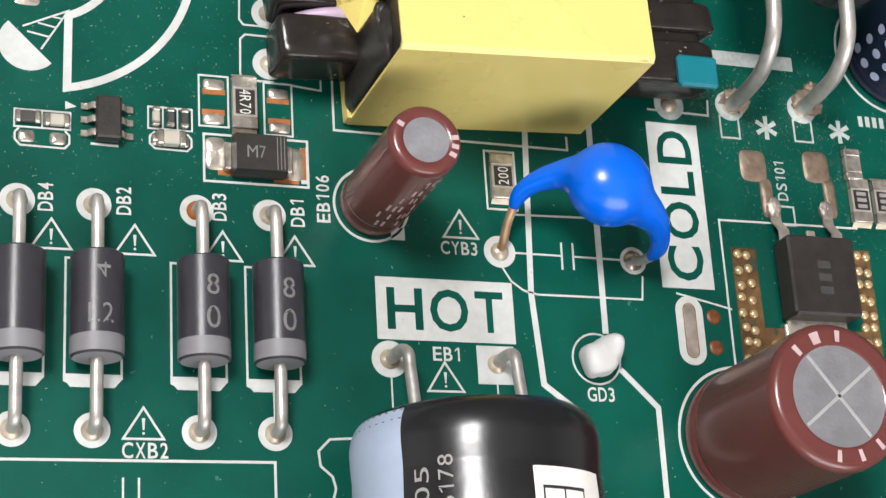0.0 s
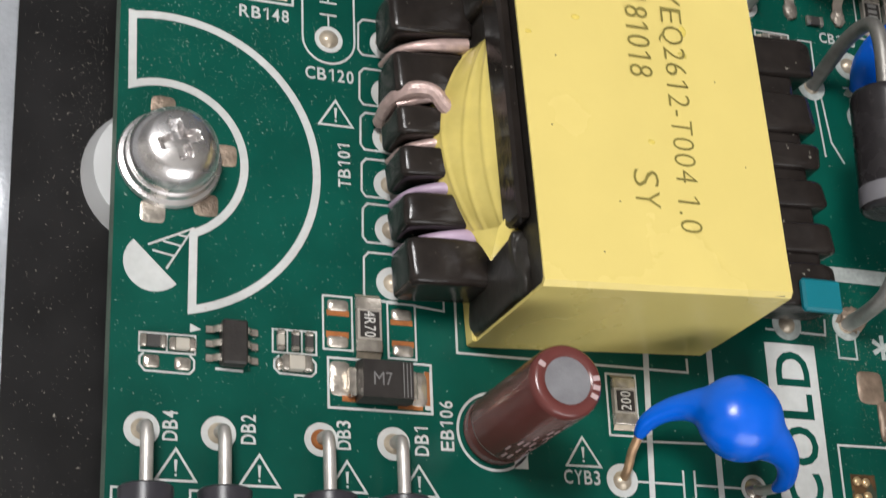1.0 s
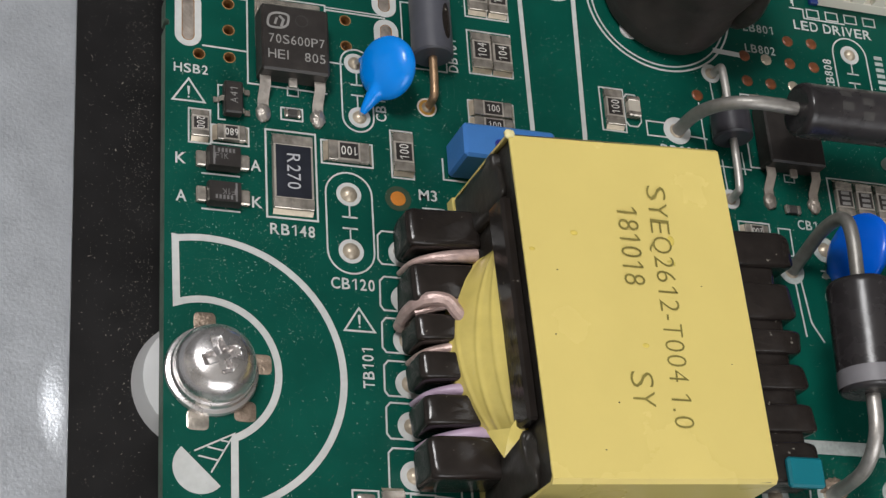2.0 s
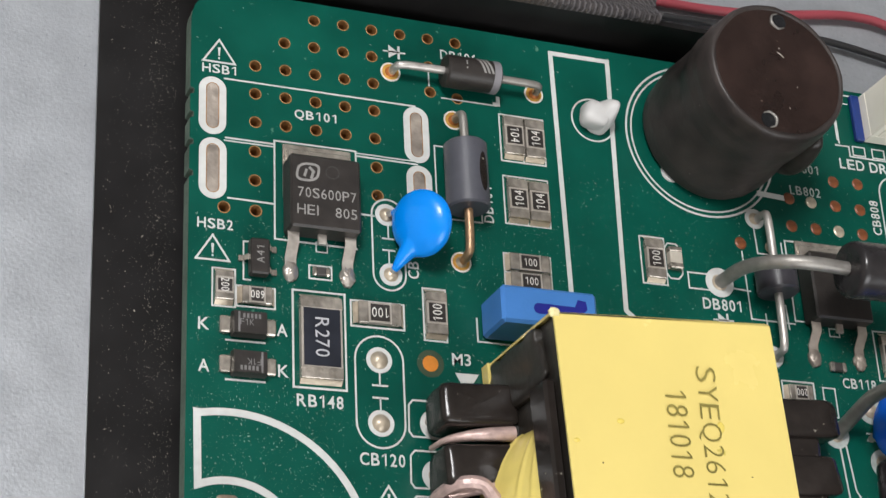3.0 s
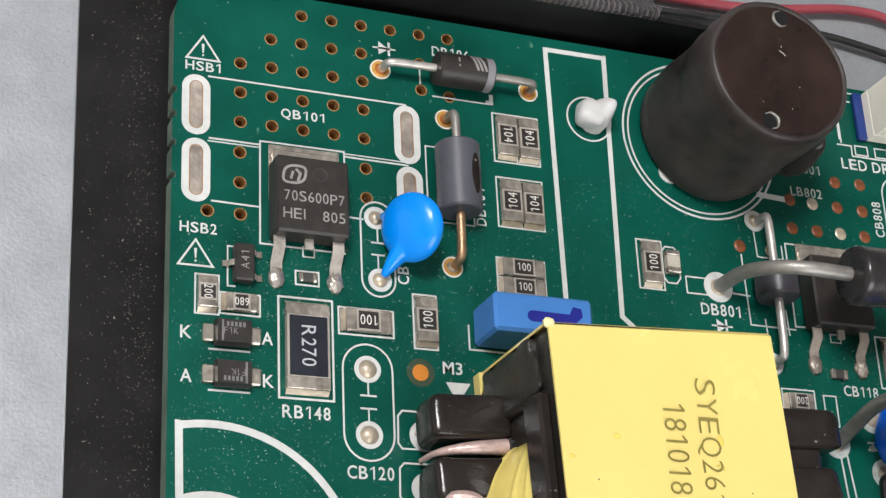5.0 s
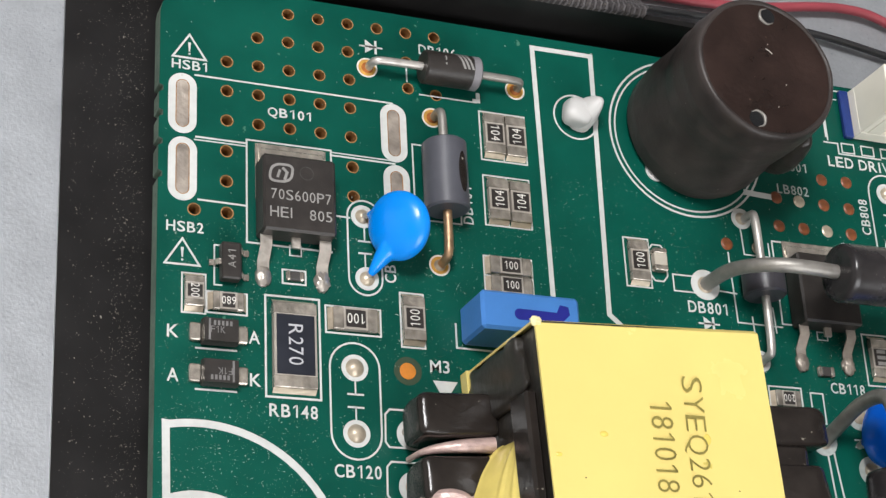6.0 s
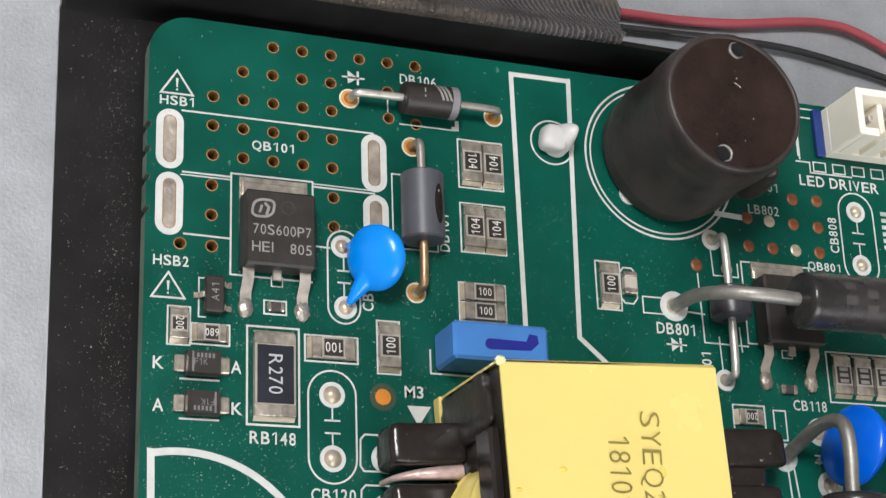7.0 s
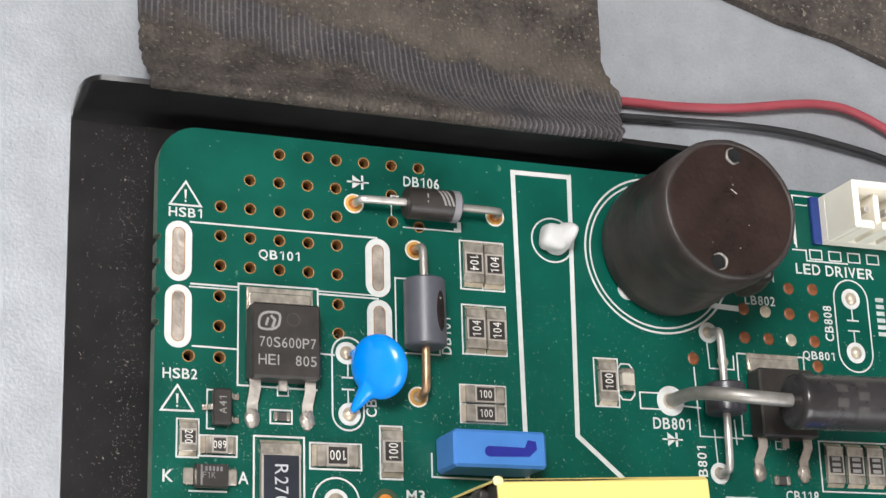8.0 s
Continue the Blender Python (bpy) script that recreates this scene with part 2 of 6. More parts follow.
# ---- geometry helpers (all lengths in millimetres) ----
class Geo:
    def __init__(self):
        self.v, self.f = [], []

    def add(self, verts, faces, m=None):
        k = len(self.v)
        self.v += [tuple(m @ Vector(p)) for p in verts] if m else [tuple(p) for p in verts]
        self.f += [tuple(i + k for i in face) for face in faces]
        return self

    def box(self, x0, x1, y0, y1, z0, z1, b=0.0, m=None):
        if b <= 0:
            vs = [(x, y, z) for z in (z0, z1) for y in (y0, y1) for x in (x0, x1)]
            return self.add(vs, [(0, 2, 3, 1), (4, 5, 7, 6), (0, 1, 5, 4), (2, 6, 7, 3), (0, 4, 6, 2), (1, 3, 7, 5)], m)
        vs, at = [], {}
        for sx in (0, 1):
            for sy in (0, 1):
                for sz in (0, 1):
                    x, y, z = (x0, x1)[sx], (y0, y1)[sy], (z0, z1)[sz]
                    ix, iy, iz = x + b * (1 - 2 * sx), y + b * (1 - 2 * sy), z + b * (1 - 2 * sz)
                    for k, p in enumerate(((x, iy, iz), (ix, y, iz), (ix, iy, z))):
                        at[sx, sy, sz, k] = len(vs)
                        vs.append(p)
        fs = []
        for s in (0, 1):
            fs.append((at[s, 0, 0, 0], at[s, 1, 0, 0], at[s, 1, 1, 0], at[s, 0, 1, 0]))
            fs.append((at[0, s, 0, 1], at[1, s, 0, 1], at[1, s, 1, 1], at[0, s, 1, 1]))
            fs.append((at[0, 0, s, 2], at[1, 0, s, 2], at[1, 1, s, 2], at[0, 1, s, 2]))
            for t in (0, 1):
                fs.append((at[s, t, 0, 0], at[s, t, 1, 0], at[s, t, 1, 1], at[s, t, 0, 1]))
                fs.append((at[s, 0, t, 0], at[s, 1, t, 0], at[s, 1, t, 2], at[s, 0, t, 2]))
                fs.append((at[0, s, t, 1], at[1, s, t, 1], at[1, s, t, 2], at[0, s, t, 2]))
                for u in (0, 1):
                    fs.append((at[s, t, u, 0], at[s, t, u, 1], at[s, t, u, 2]))
        return self.add(vs, fs, m)

    def lathe(self, profile, seg=24, m=None, cap=True):
        """profile: (radius, z) from one end to the other; long runs get a support ring near each end."""
        full = [profile[0]]
        for (r0, z0), (r1, z1) in zip(profile, profile[1:]):
            ln = math.hypot(r1 - r0, z1 - z0)
            if ln > 0.8:
                k = 0.12 / ln
                full += [(r0 + (r1 - r0) * k, z0 + (z1 - z0) * k), (r1 + (r0 - r1) * k, z1 + (z0 - z1) * k)]
            full.append((r1, z1))
        profile = full
        vs, fs = [], []
        for r, z in profile:
            for k in range(seg):
                a = 2 * math.pi * k / seg
                vs.append((r * math.cos(a), r * math.sin(a), z))
        for i in range(len(profile) - 1):
            for k in range(seg):
                k2 = (k + 1) % seg
                fs.append((i * seg + k, i * seg + k2, (i + 1) * seg + k2, (i + 1) * seg + k))
        if cap:
            fs.append(tuple(range(seg)))
            fs.append(tuple((len(profile) - 1) * seg + k for k in range(seg)))
        return self.add(vs, fs, m)

    def tube(self, pts, r, seg=10, smooth=6, ends=True, r_end=None):
        """A round rod along a smooth curve through pts."""
        p = [Vector(q) for q in pts]
        path, rad = [], []
        rs = r if isinstance(r, (list, tuple)) else [r] * len(p)
        for i in range(len(p) - 1):
            a, b = p[i], p[i + 1]
            ta = (b - p[i - 1]) * 0.5 if i else b - a
            tb = (p[i + 2] - a) * 0.5 if i + 2 < len(p) else b - a
            for k in range(smooth):
                u = k / smooth
                path.append(a * (2 * u**3 - 3 * u**2 + 1) + ta * (u**3 - 2 * u**2 + u) + b * (3 * u**2 - 2 * u**3) + tb * (u**3 - u**2))
                rad.append(rs[i] * (1 - u) + rs[i + 1] * u)
        path.append(p[-1])
        rad.append(rs[-1])
        vs, fs, up = [], [], None
        for i, q in enumerate(path):
            way = (path[min(i + 1, len(path) - 1)] - path[max(i - 1, 0)]).normalized()
            if up is None:
                up = way.orthogonal().normalized()
            up = (up - way * up.dot(way)).normalized()
            side = way.cross(up)
            for k in range(seg):
                a = 2 * math.pi * k / seg
                vs.append(q + (up * math.cos(a) + side * math.sin(a)) * rad[i])
        for i in range(len(path) - 1):
            for k in range(seg):
                k2 = (k + 1) % seg
                fs.append((i * seg + k, i * seg + k2, (i + 1) * seg + k2, (i + 1) * seg + k))
        if ends:
            fs.append(tuple(range(seg)))
            fs.append(tuple((len(path) - 1) * seg + k for k in range(seg)))
        return self.add(vs, fs)

    def ball(self, c, rx, ry, rz, m=None, seg=28, rings=16, wobble=0.0):
        vs, fs = [], []
        for i in range(rings + 1):
            t = math.pi * i / rings
            for k in range(seg):
                a = 2 * math.pi * k / seg
                w = 1 + wobble * noise.noise((3 * math.cos(a) + c[0], 3 * math.sin(a) + c[1], 3 * t))
                vs.append((rx * w * math.sin(t) * math.cos(a), ry * w * math.sin(t) * math.sin(a), -rz * w * math.cos(t)))
        for i in range(rings):
            for k in range(seg):
                k2 = (k + 1) % seg
                fs.append((i * seg + k, i * seg + k2, (i + 1) * seg + k2, (i + 1) * seg + k))
        mm = Matrix.Translation(c) @ (m or Matrix())
        return self.add(vs, fs, mm)

    def lump(self, x0, x1, y0, y1, z0, z1, p=0.3, wobble=0.03, seg=36, rings=22):
        """A rounded, slightly uneven block, as if dipped in varnish."""
        vs, fs = [], []
        c = ((x0 + x1) / 2, (y0 + y1) / 2, (z0 + z1) / 2)
        h = ((x1 - x0) / 2, (y1 - y0) / 2, (z1 - z0) / 2)

        def soft(v):
            return math.copysign(abs(v) ** p, v)
        for i in range(rings + 1):
            t = math.pi * i / rings
            for k in range(seg):
                a = 2 * math.pi * (k + 0.5) / seg
                q = [h[0] * soft(math.sin(t)) * soft(math.cos(a)), h[1] * soft(math.sin(t)) * soft(math.sin(a)), -h[2] * soft(math.cos(t))]
                w = 1 + wobble * noise.noise((0.7 * (q[0] + c[0]), 0.7 * (q[1] + c[1]), 0.7 * (q[2] + c[2])))
                vs.append((c[0] + q[0] * w, c[1] + q[1] * w, c[2] + q[2] * w))
        for i in range(rings):
            for k in range(seg):
                k2 = (k + 1) % seg
                fs.append((i * seg + k, i * seg + k2, (i + 1) * seg + k2, (i + 1) * seg + k))
        return self.add(vs, fs)

    def prism(self, outline, z0, z1):
        """An upright prism over a convex or simple outline."""
        n = len(outline)
        vs = [(x, y, z0) for x, y in outline] + [(x, y, z1) for x, y in outline]
        return self.add(vs, [tuple(range(n)), tuple(range(n, 2 * n))] + [(i, (i + 1) % n, n + (i + 1) % n, n + i) for i in range(n)])

    def stroke(self, pts, w, z0=0.0, z1=0.03, closed=False):
        """A flat printed line of width w through pts, with mitred corners."""
        p = [Vector(q) for q in pts]
        n, left, right = len(p), [], []
        for i in range(n):
            a = p[i - 1] if i or closed else None
            b = p[(i + 1) % n] if i + 1 < n or closed else None
            d1 = (p[i] - a).normalized() if a is not None else None
            d2 = (b - p[i]).normalized() if b is not None else None
            d1, d2 = d1 or d2, d2 or d1
            n1, n2 = Vector((-d1.y, d1.x)), Vector((-d2.y, d2.x))
            mit = (n1 + n2)
            mit = mit.normalized() if mit.length > 1e-6 else n1
            k = w / 2 / max(0.35, mit.dot(n1))
            left.append(p[i] + mit * k)
            right.append(p[i] - mit * k)
        vs = [(q.x, q.y, z1) for q in left] + [(q.x, q.y, z1) for q in right] + [(q.x, q.y, z0) for q in left] + [(q.x, q.y, z0) for q in right]
        fs = []
        for i in range(n if closed else n - 1):
            j = (i + 1) % n
            fs += [(i, j, n + j, n + i), (2 * n + i, 2 * n + j, j, i), (n + i, n + j, 3 * n + j, 3 * n + i)]
        return self.add(vs, fs)

    def ring(self, x, y, r0, r1, z0=0.0, z1=0.03, seg=28):
        return self.lathe([(r0, z0), (r0, z1), (r1, z1), (r1, z0)], seg, Matrix.Translation((x, y, 0)), cap=False)

    def mesh(self, name, angle=35):
        me = bpy.data.meshes.new(name)
        me.from_pydata([(x * MM, y * MM, z * MM) for x, y, z in self.v], [], self.f)
        bm = bmesh.new()
        bm.from_mesh(me)
        bmesh.ops.recalc_face_normals(bm, faces=bm.faces)
        bm.to_mesh(me)
        bm.free()
        me.shade_smooth()
        me.set_sharp_from_angle(angle=radians(angle))
        return me


def arc(cx, cy, r, a0, a1, n=24):
    return [(cx + r * math.cos(radians(a0 + (a1 - a0) * k / n)), cy + r * math.sin(radians(a0 + (a1 - a0) * k / n))) for k in range(n + 1)]


def thing(name, label, category, x=0.0, y=0.0, z=0.0, rz=0.0, group="", kind=""):
    ob = new(name)
    ob.empty_display_size = 0.002
    ob.matrix_basis = Matrix.Translation((x * MM, y * MM, z * MM)) @ pose(0, 0, 0, 0, 0, rz)
    return tagged(ob, label, category, group, kind)


def part(name, geo, mat, parent, label="", angle=35):
    me = geo.mesh(name, angle) if isinstance(geo, Geo) else geo
    if not me.materials:
        me.materials.append(mat)
    ob = new(name, me)
    ob.parent = parent
    return tagged(ob, label)


def single(name, geo, mat, label, category, kind="", angle=35):
    me = geo.mesh(name, angle)
    me.materials.append(mat)
    return tagged(new(name, me), label, category, "", kind)


GLYPHS, LETTERS = {}, {}
# advance widths of a plain grotesque, in thousandths of its body
ADVANCE = dict(zip("ABCDEFGHIJKLMNOPQRSTUVWXYZ", (667, 667, 722, 722, 667, 611, 778, 722, 278, 500, 667, 556, 833, 722, 778, 667, 778, 722, 667, 611, 722, 667, 944, 667, 667, 611)))
ADVANCE.update({"-": 333, ".": 278, " ": 278, "=": 584, "l": 222})


def letter(ch, weight):
    """One character of the built-in font, in cap heights, from x = 0; the figure one gets its flag."""
    if (ch, weight) not in LETTERS:
        if ch == "1":
            t = 0.125 + 2 * weight
            vs = np.array([(0.25, 0), (0.25 + t, 0), (0.25 + t, 1), (0.25, 1), (0.25, 1.0 - t * 0.9), (0.0, 0.83 - t), (0.0, 0.83)])
            LETTERS[ch, weight] = vs, [(0, 1, 2, 3), (3, 4, 5, 6)]
        else:
            curve = bpy.data.curves.new("writing", "FONT")
            curve.body, curve.offset, curve.resolution_u = ch, weight, 3
            ob = new("writing", curve)
            me = bpy.data.meshes.new_from_object(ob.evaluated_get(bpy.context.evaluated_depsgraph_get()))
            vs = np.array([v.co[:2] for v in me.vertices])
            fs = [tuple(p.vertices) for p in me.polygons]
            bpy.data.objects.remove(ob)
            bpy.data.curves.remove(curve)
            bpy.data.meshes.remove(me)
            vs[:, 0] -= vs[:, 0].min()
            LETTERS[ch, weight] = vs, fs
    return LETTERS[ch, weight]


def glyphs(text, weight=0.0):
    """The flat outline of a line of writing, one unit high and long, centred."""
    if (text, weight) not in GLYPHS:
        cap = letter("H", weight)[0][:, 1].max()
        pts, fs, x = [], [], 0.0
        for ch in text:
            adv = ADVANCE.get(ch, 556) / 716
            if ch != " ":
                vs, faces = letter(ch, weight)
                vs = vs.copy()
                wide = vs[:, 0].max()
                if ch == "1":
                    vs[:, 0] += x + 0.14
                elif ch in "I.l":
                    vs = vs / cap
                    vs[:, 0] += x + (adv - vs[:, 0].max()) / 2
                else:
                    vs[:, 1] /= cap
                    vs[:, 0] = x + 0.085 + vs[:, 0] / wide * (adv - 0.17)
                fs += [tuple(k + len(pts) for k in f) for f in faces]
                pts += [tuple(v) for v in vs]
            x += adv
        vs = np.array(pts)
        lo, hi = vs.min(0), vs.max(0)
        GLYPHS[text, weight] = ((vs - (lo + hi) / 2) / (hi - lo), fs)
    return GLYPHS[text, weight]


def writing(text, cx, cy, h, rz=0.0, w=None, z=0.03, weight=0.0):
    """Printed characters of cap height h and length w, turned by rz, with their face at z."""
    vs, fs = glyphs(text, weight)
    w = w or 0.72 * h * len(text)
    c, s = math.cos(radians(rz)), math.sin(radians(rz))
    pts = [(cx + c * a * w - s * b * h, cy + s * a * w + c * b * h, z) for a, b in vs]
    return Geo().add(pts, fs)


def bars(cx, cy, h, rz, w, z, n=3):
    """Illegible characters: n plain strokes in a box of length w and height h."""
    g, m = Geo(), Matrix.Translation((cx, cy, z)) @ pose(0, 0, 0, 0, 0, rz)
    for k in range(n):
        x = -w / 2 + w * (k + 0.5) / n
        d = w / n * 0.3
        g.add([(x - d, -h / 2, 0), (x + d, -h / 2, 0), (x + d, h / 2, 0), (x - d, h / 2, 0)], [(0, 1, 2, 3)], m)
    return g


# ---- the bench, the chassis and the room round it ----
single("chassis_panel", Geo().box(-260, 420, -300, 420, -4.6, -3.7, 0.2).lathe([(2.6 - 0.15 * k, 0.14 * (1 - math.cos(math.pi * k / 17))) for k in range(18)], 64, Matrix.Translation((-6.2, 29.6, -3.705)) @ Matrix.Diagonal((1, 2.1, 1, 1))), GALV, "grey galvanised steel television chassis panel lying flat", "metal panel", "structure")
single("bench_top", Geo().box(-700, 900, -500, 700, -40, -4.6, 2), BENCH, "brown wooden workbench top under the chassis", "workbench", "structure")
single("floor", Geo().box(-2100, 2100, -1100, 800, -860, -850), BENCH, "brown wooden workshop floor", "floor", "structure")
for nm, bx in (("wall_east", (2000, 2100, -1100, 800)), ("wall_west", (-2100, -2000, -1100, 800))):
    single(nm, Geo().box(*bx, -850, 1500), PLASTER, "plain white plastered workshop wall", "wall", "structure")
# unseen south wall and window, added only to house the soft fill
single("wall_south", Geo().box(-2000, -250, -1100, -1000, -850, 1500).box(850, 2000, -1100, -1000, -850, 1500).box(-250, 850, -1100, -1000, -850, 350).box(-250, 850, -1100, -1000, 1150, 1500), PLASTER, "unseen white plastered wall, opened for the added window", "wall", "structure")
window = thing("added_window_1", "unseen white-framed window, added to carry the soft south fill", "window", 300, -1050, 750, 0, "", "structure")
part("window_frame", Geo().box(-550, 550, -20, 20, -400, -360).box(-550, 550, -20, 20, 360, 400).box(-550, -510, -20, 20, -360, 360).box(510, 550, -20, 20, -360, 360), NYLON, window)
part("pane", Geo().box(-510, 510, -3, 3, -360, 360), GLAZING, window, "clear glass pane").visible_shadow = False
# unseen wall, added near and dark so glossy surfaces mirror less light
single("reflection_wall_north", Geo().box(-2000, 2000, 705, 800, -850, 1500), REFLECTION_DARK, "unseen dark wall, added to darken what the board reflects", "wall", "structure")
single("ceiling", Geo().box(-2100, 2100, -1100, 800, 1500, 1600), PLASTER, "plain white plastered ceiling", "ceiling", "structure")

# ---- black insulation sheet with its folded wall ----
sheet = thing("insulation_sheet", "black plastic insulation sheet with folded-up edge, dusty", "insulation sheet", 0, 0, -3.7)
g = Geo()
g.prism([(-5.7, -60), (130, -60), (130, 70), (54, 70), (53, 79.4), (-6.75, 79.4)], 0.0, 0.5)
part("sheet_floor", g, SHEET, sheet)
g = Geo()
rows = [(79.0, 0.5), (79.25, 0.9), (79.6, 2.4), (79.95, 4.6), (80.3, 6.7), (80.75, 6.75), (80.5, 4.6), (80.2, 2.0), (80.0, 0.0)]
xs = [-6.7, -6.5, -6.0, -5.3] + [k * 5.0 for k in range(0, 11)] + [52.0, 53.0]
drop = {0: 3.2, 1: 1.6, 2: 0.6, 3: 0.1}
vs, fs = [], []
for i, x in enumerate(xs):
    d = drop.get(i, 0.0)
    for y, z in rows:
        zz = z if z < 2 else z - d * (z - 1) / 5.7
        yy = y - 0.55 * x / 45.0 * (z / 6.7) if x > 0 else y
        vs.append((x, yy, zz))
m_ = len(rows)
for i in range(len(xs) - 1):
    for k in range(m_ - 1):
        fs.append((i * m_ + k, i * m_ + k + 1, (i + 1) * m_ + k + 1, (i + 1) * m_ + k))
fs += [tuple(range(m_)), tuple((len(xs) - 1) * m_ + k for k in range(m_))]
g.add(vs, fs)
part("folded_wall", g, SHEET, sheet, angle=50)
g = Geo().lathe([(5.6, -0.0), (5.3, 0.5), (4.9, 1.6), (4.7, 2.1)], 40, Matrix.Translation((3.5, 31.2, 0)))
boss = part("raised_boss", g, BOSS, None)
boss.matrix_basis = Matrix.Translation((0, 0, -3.7 * MM))
tagged(boss, "pale round steel mounting boss under the board", "mounting boss")

# ---- the circuit board ----
board = thing("circuit_board", "green printed circuit board with white print, dusty", "circuit board", 0, 0, 0)

VIAS = [(10.27 + 2.5 * k, 76.5) for k in range(6)] + [(7.72 + 2.5 * k, 73.95) for k in range(4)] + [(20.24, 73.8)]
VIAS += [(5.27 + 2.5 * k, y) for y in (71.42, 68.87, 66.32) for k in range(5)] + [(20.28, 71.4), (22.7, 71.15)]
VIAS += [(x, y) for y in (63.72, 61.2) for x in (5.23, 15.33)] + [(2.76, 58.6), (5.28, 58.6)]
SLOTS = [(1.80, 64.75, 69.85), (1.85, 59.2, 64.45), (18.88, 64.6, 69.75), (18.95, 59.3, 64.35), (50.4, 2.9, 8.15)]


def outline():
    pts = [(0, -60), (0, 60.6)]
    for y in (61.2, 63.9, 66.3, 68.4):
        pts += [(0, y - 0.35), (0.32, y - 0.2), (0.32, y + 0.2), (0, y + 0.35)]
    pts += [(0, 74.9)] + [(3.3 - 3.3 * math.cos(a), 74.85 + 3.3 * math.sin(a)) for a in np.linspace(0.1, math.pi / 2, 9)]
    pts += [(130, 78.15), (130, -60)]
    return pts


def slab():
    bm = bmesh.new()
    loops = [outline()]
    for x, y in VIAS:
        loops.append([(x + 0.46 * math.cos(a), y + 0.46 * math.sin(a)) for a in np.linspace(0, 2 * math.pi, 15)[:-1]])
    edges, rims = [], []
    for lp in loops:
        vs = [bm.verts.new((x * MM, y * MM, 0)) for x, y in lp]
        es = [bm.edges.new((vs[i], vs[(i + 1) % len(vs)])) for i in range(len(vs))]
        edges += es
        rims.append(vs)
    bmesh.ops.triangle_fill(bm, use_beauty=True, edges=edges)
    top = list(bm.faces)
    for f in top:
        f.material_index = 0
    low = {v: bm.verts.new((v.co.x, v.co.y, -1.6 * MM)) for v in list(bm.verts)}
    for f in top:
        bm.faces.new([low[v] for v in reversed(f.verts)])
    for vs in rims:
        for i in range(len(vs)):
            j = (i + 1) % len(vs)
            f = bm.faces.new((vs[i], vs[j], low[vs[j]], low[vs[i]]))
            f.material_index = 1
    bmesh.ops.recalc_face_normals(bm, faces=bm.faces)
    me = bpy.data.meshes.new("laminate")
    bm.to_mesh(me)
    bm.free()
    me.materials.append(MASK)
    me.materials.append(EDGE)
    return me


part("laminate", slab(), MASK, board)

via_me = Geo().lathe([(0.42, -1.25), (0.43, 0.015), (0.47, 0.03), (0.52, 0.0)], 18, cap=False).mesh("via")
via_me.materials.append(VIAMETAL)
for x, y in VIAS:
    part("via", via_me, RUST, board).location = (x * MM, y * MM, 0)
FILLED = material("red_brown_filled_copper", (0.18, 0.058, 0.022), 0.4, 0.15, vary=0.4, scale=1800, bump=0.3, bump_scale=1500)
dot_me = Geo().lathe([(0.58, 0.0), (0.54, 0.05), (0.36, 0.12), (0.12, 0.10)], 18).mesh("filled_via")
dot_me.materials.append(FILLED)
dot2_me = dot_me.copy()
dot2_me.materials.clear()
dot2_me.materials.append(SOLDER)
for k, (x, y) in enumerate([(59.2, 68.3), (61.8, 68.4), (54.2, 66.0), (56.5, 65.9), (59.05, 65.85), (61.65, 65.8), (54.1, 63.3), (56.6, 63.3), (59.0, 63.35), (61.5, 63.35), (52.4, 6.65), (52.35, 4.3), (48.6, 61.0), (51.6, 60.9), (61.6, 61.0)]):
    part("filled_via", dot2_me if k in (3, 8, 13) else dot_me, RUST, board).location = (x * MM, y * MM, 0)

# oval slots with their white rims
for x, y0, y1 in SLOTS:
    pts = arc(x, y1 - 1.1, 0.8, 0, 180, 14) + arc(x, y0 + 1.1, 0.8, 180, 360, 14)
    rim = part("slot_rim", Geo().stroke(pts, 0.6, 0, 0.035, closed=True), SILK, board)
    g = Geo().prism(arc(x, y1 - 1.05, 0.52, 0, 180, 12) + arc(x, y0 + 1.05, 0.52, 180, 360, 12), -0.02, 0.022)
    lip = arc(x, y1 - 1.05, 0.5, 0, 180, 14) + arc(x, y0 + 1.05, 0.5, 180, 360, 14)
    part("slot_lip", Geo().stroke(lip, 0.07, 0, 0.038, closed=True), VIAMETAL, rim, "brown copper lip")
    part("slot", g, SLOT, rim, "tarnished metal-lined slot")


def pad(x, y, ring=1.22, inner=0.72, mat=SOLDER, white=SILK, dome=0.42):
    """A through-hole joint: white printed rim, and a solder dome."""
    part("pad_rim", Geo().ring(x, y, inner * 0.9, ring, 0, 0.035), white, board)
    prof = [(inner, 0.0), (inner * 0.97, 0.06), (inner * 0.8, dome * 0.45), (inner * 0.5, dome * 0.85), (inner * 0.2, dome)]
    part("solder_joint", Geo().lathe(prof, 20, Matrix.Translation((x, y, 0))), mat, board, angle=80)


def silk_text(text, x, y, rz=0.0, h=1.0, w=None, mat=SILK):
    part("printed_marking", writing(text, x, y, h, rz, w, weight=0.013), mat, board)


LAYER = itertools.cycle((0.024, 0.027, 0.030, 0.033, 0.036, 0.039, 0.042))


def silk(pts, w=0.14, closed=False, mat=SILK):
    part("printed_line", Geo().stroke(pts, w, 0.0, next(LAYER), closed=closed), mat, board)


def rect(x0, y0, x1, y1, w=0.14, mat=SILK):
    silk([(x0, y0), (x1, y0), (x1, y1), (x0, y1)], w, True, mat)


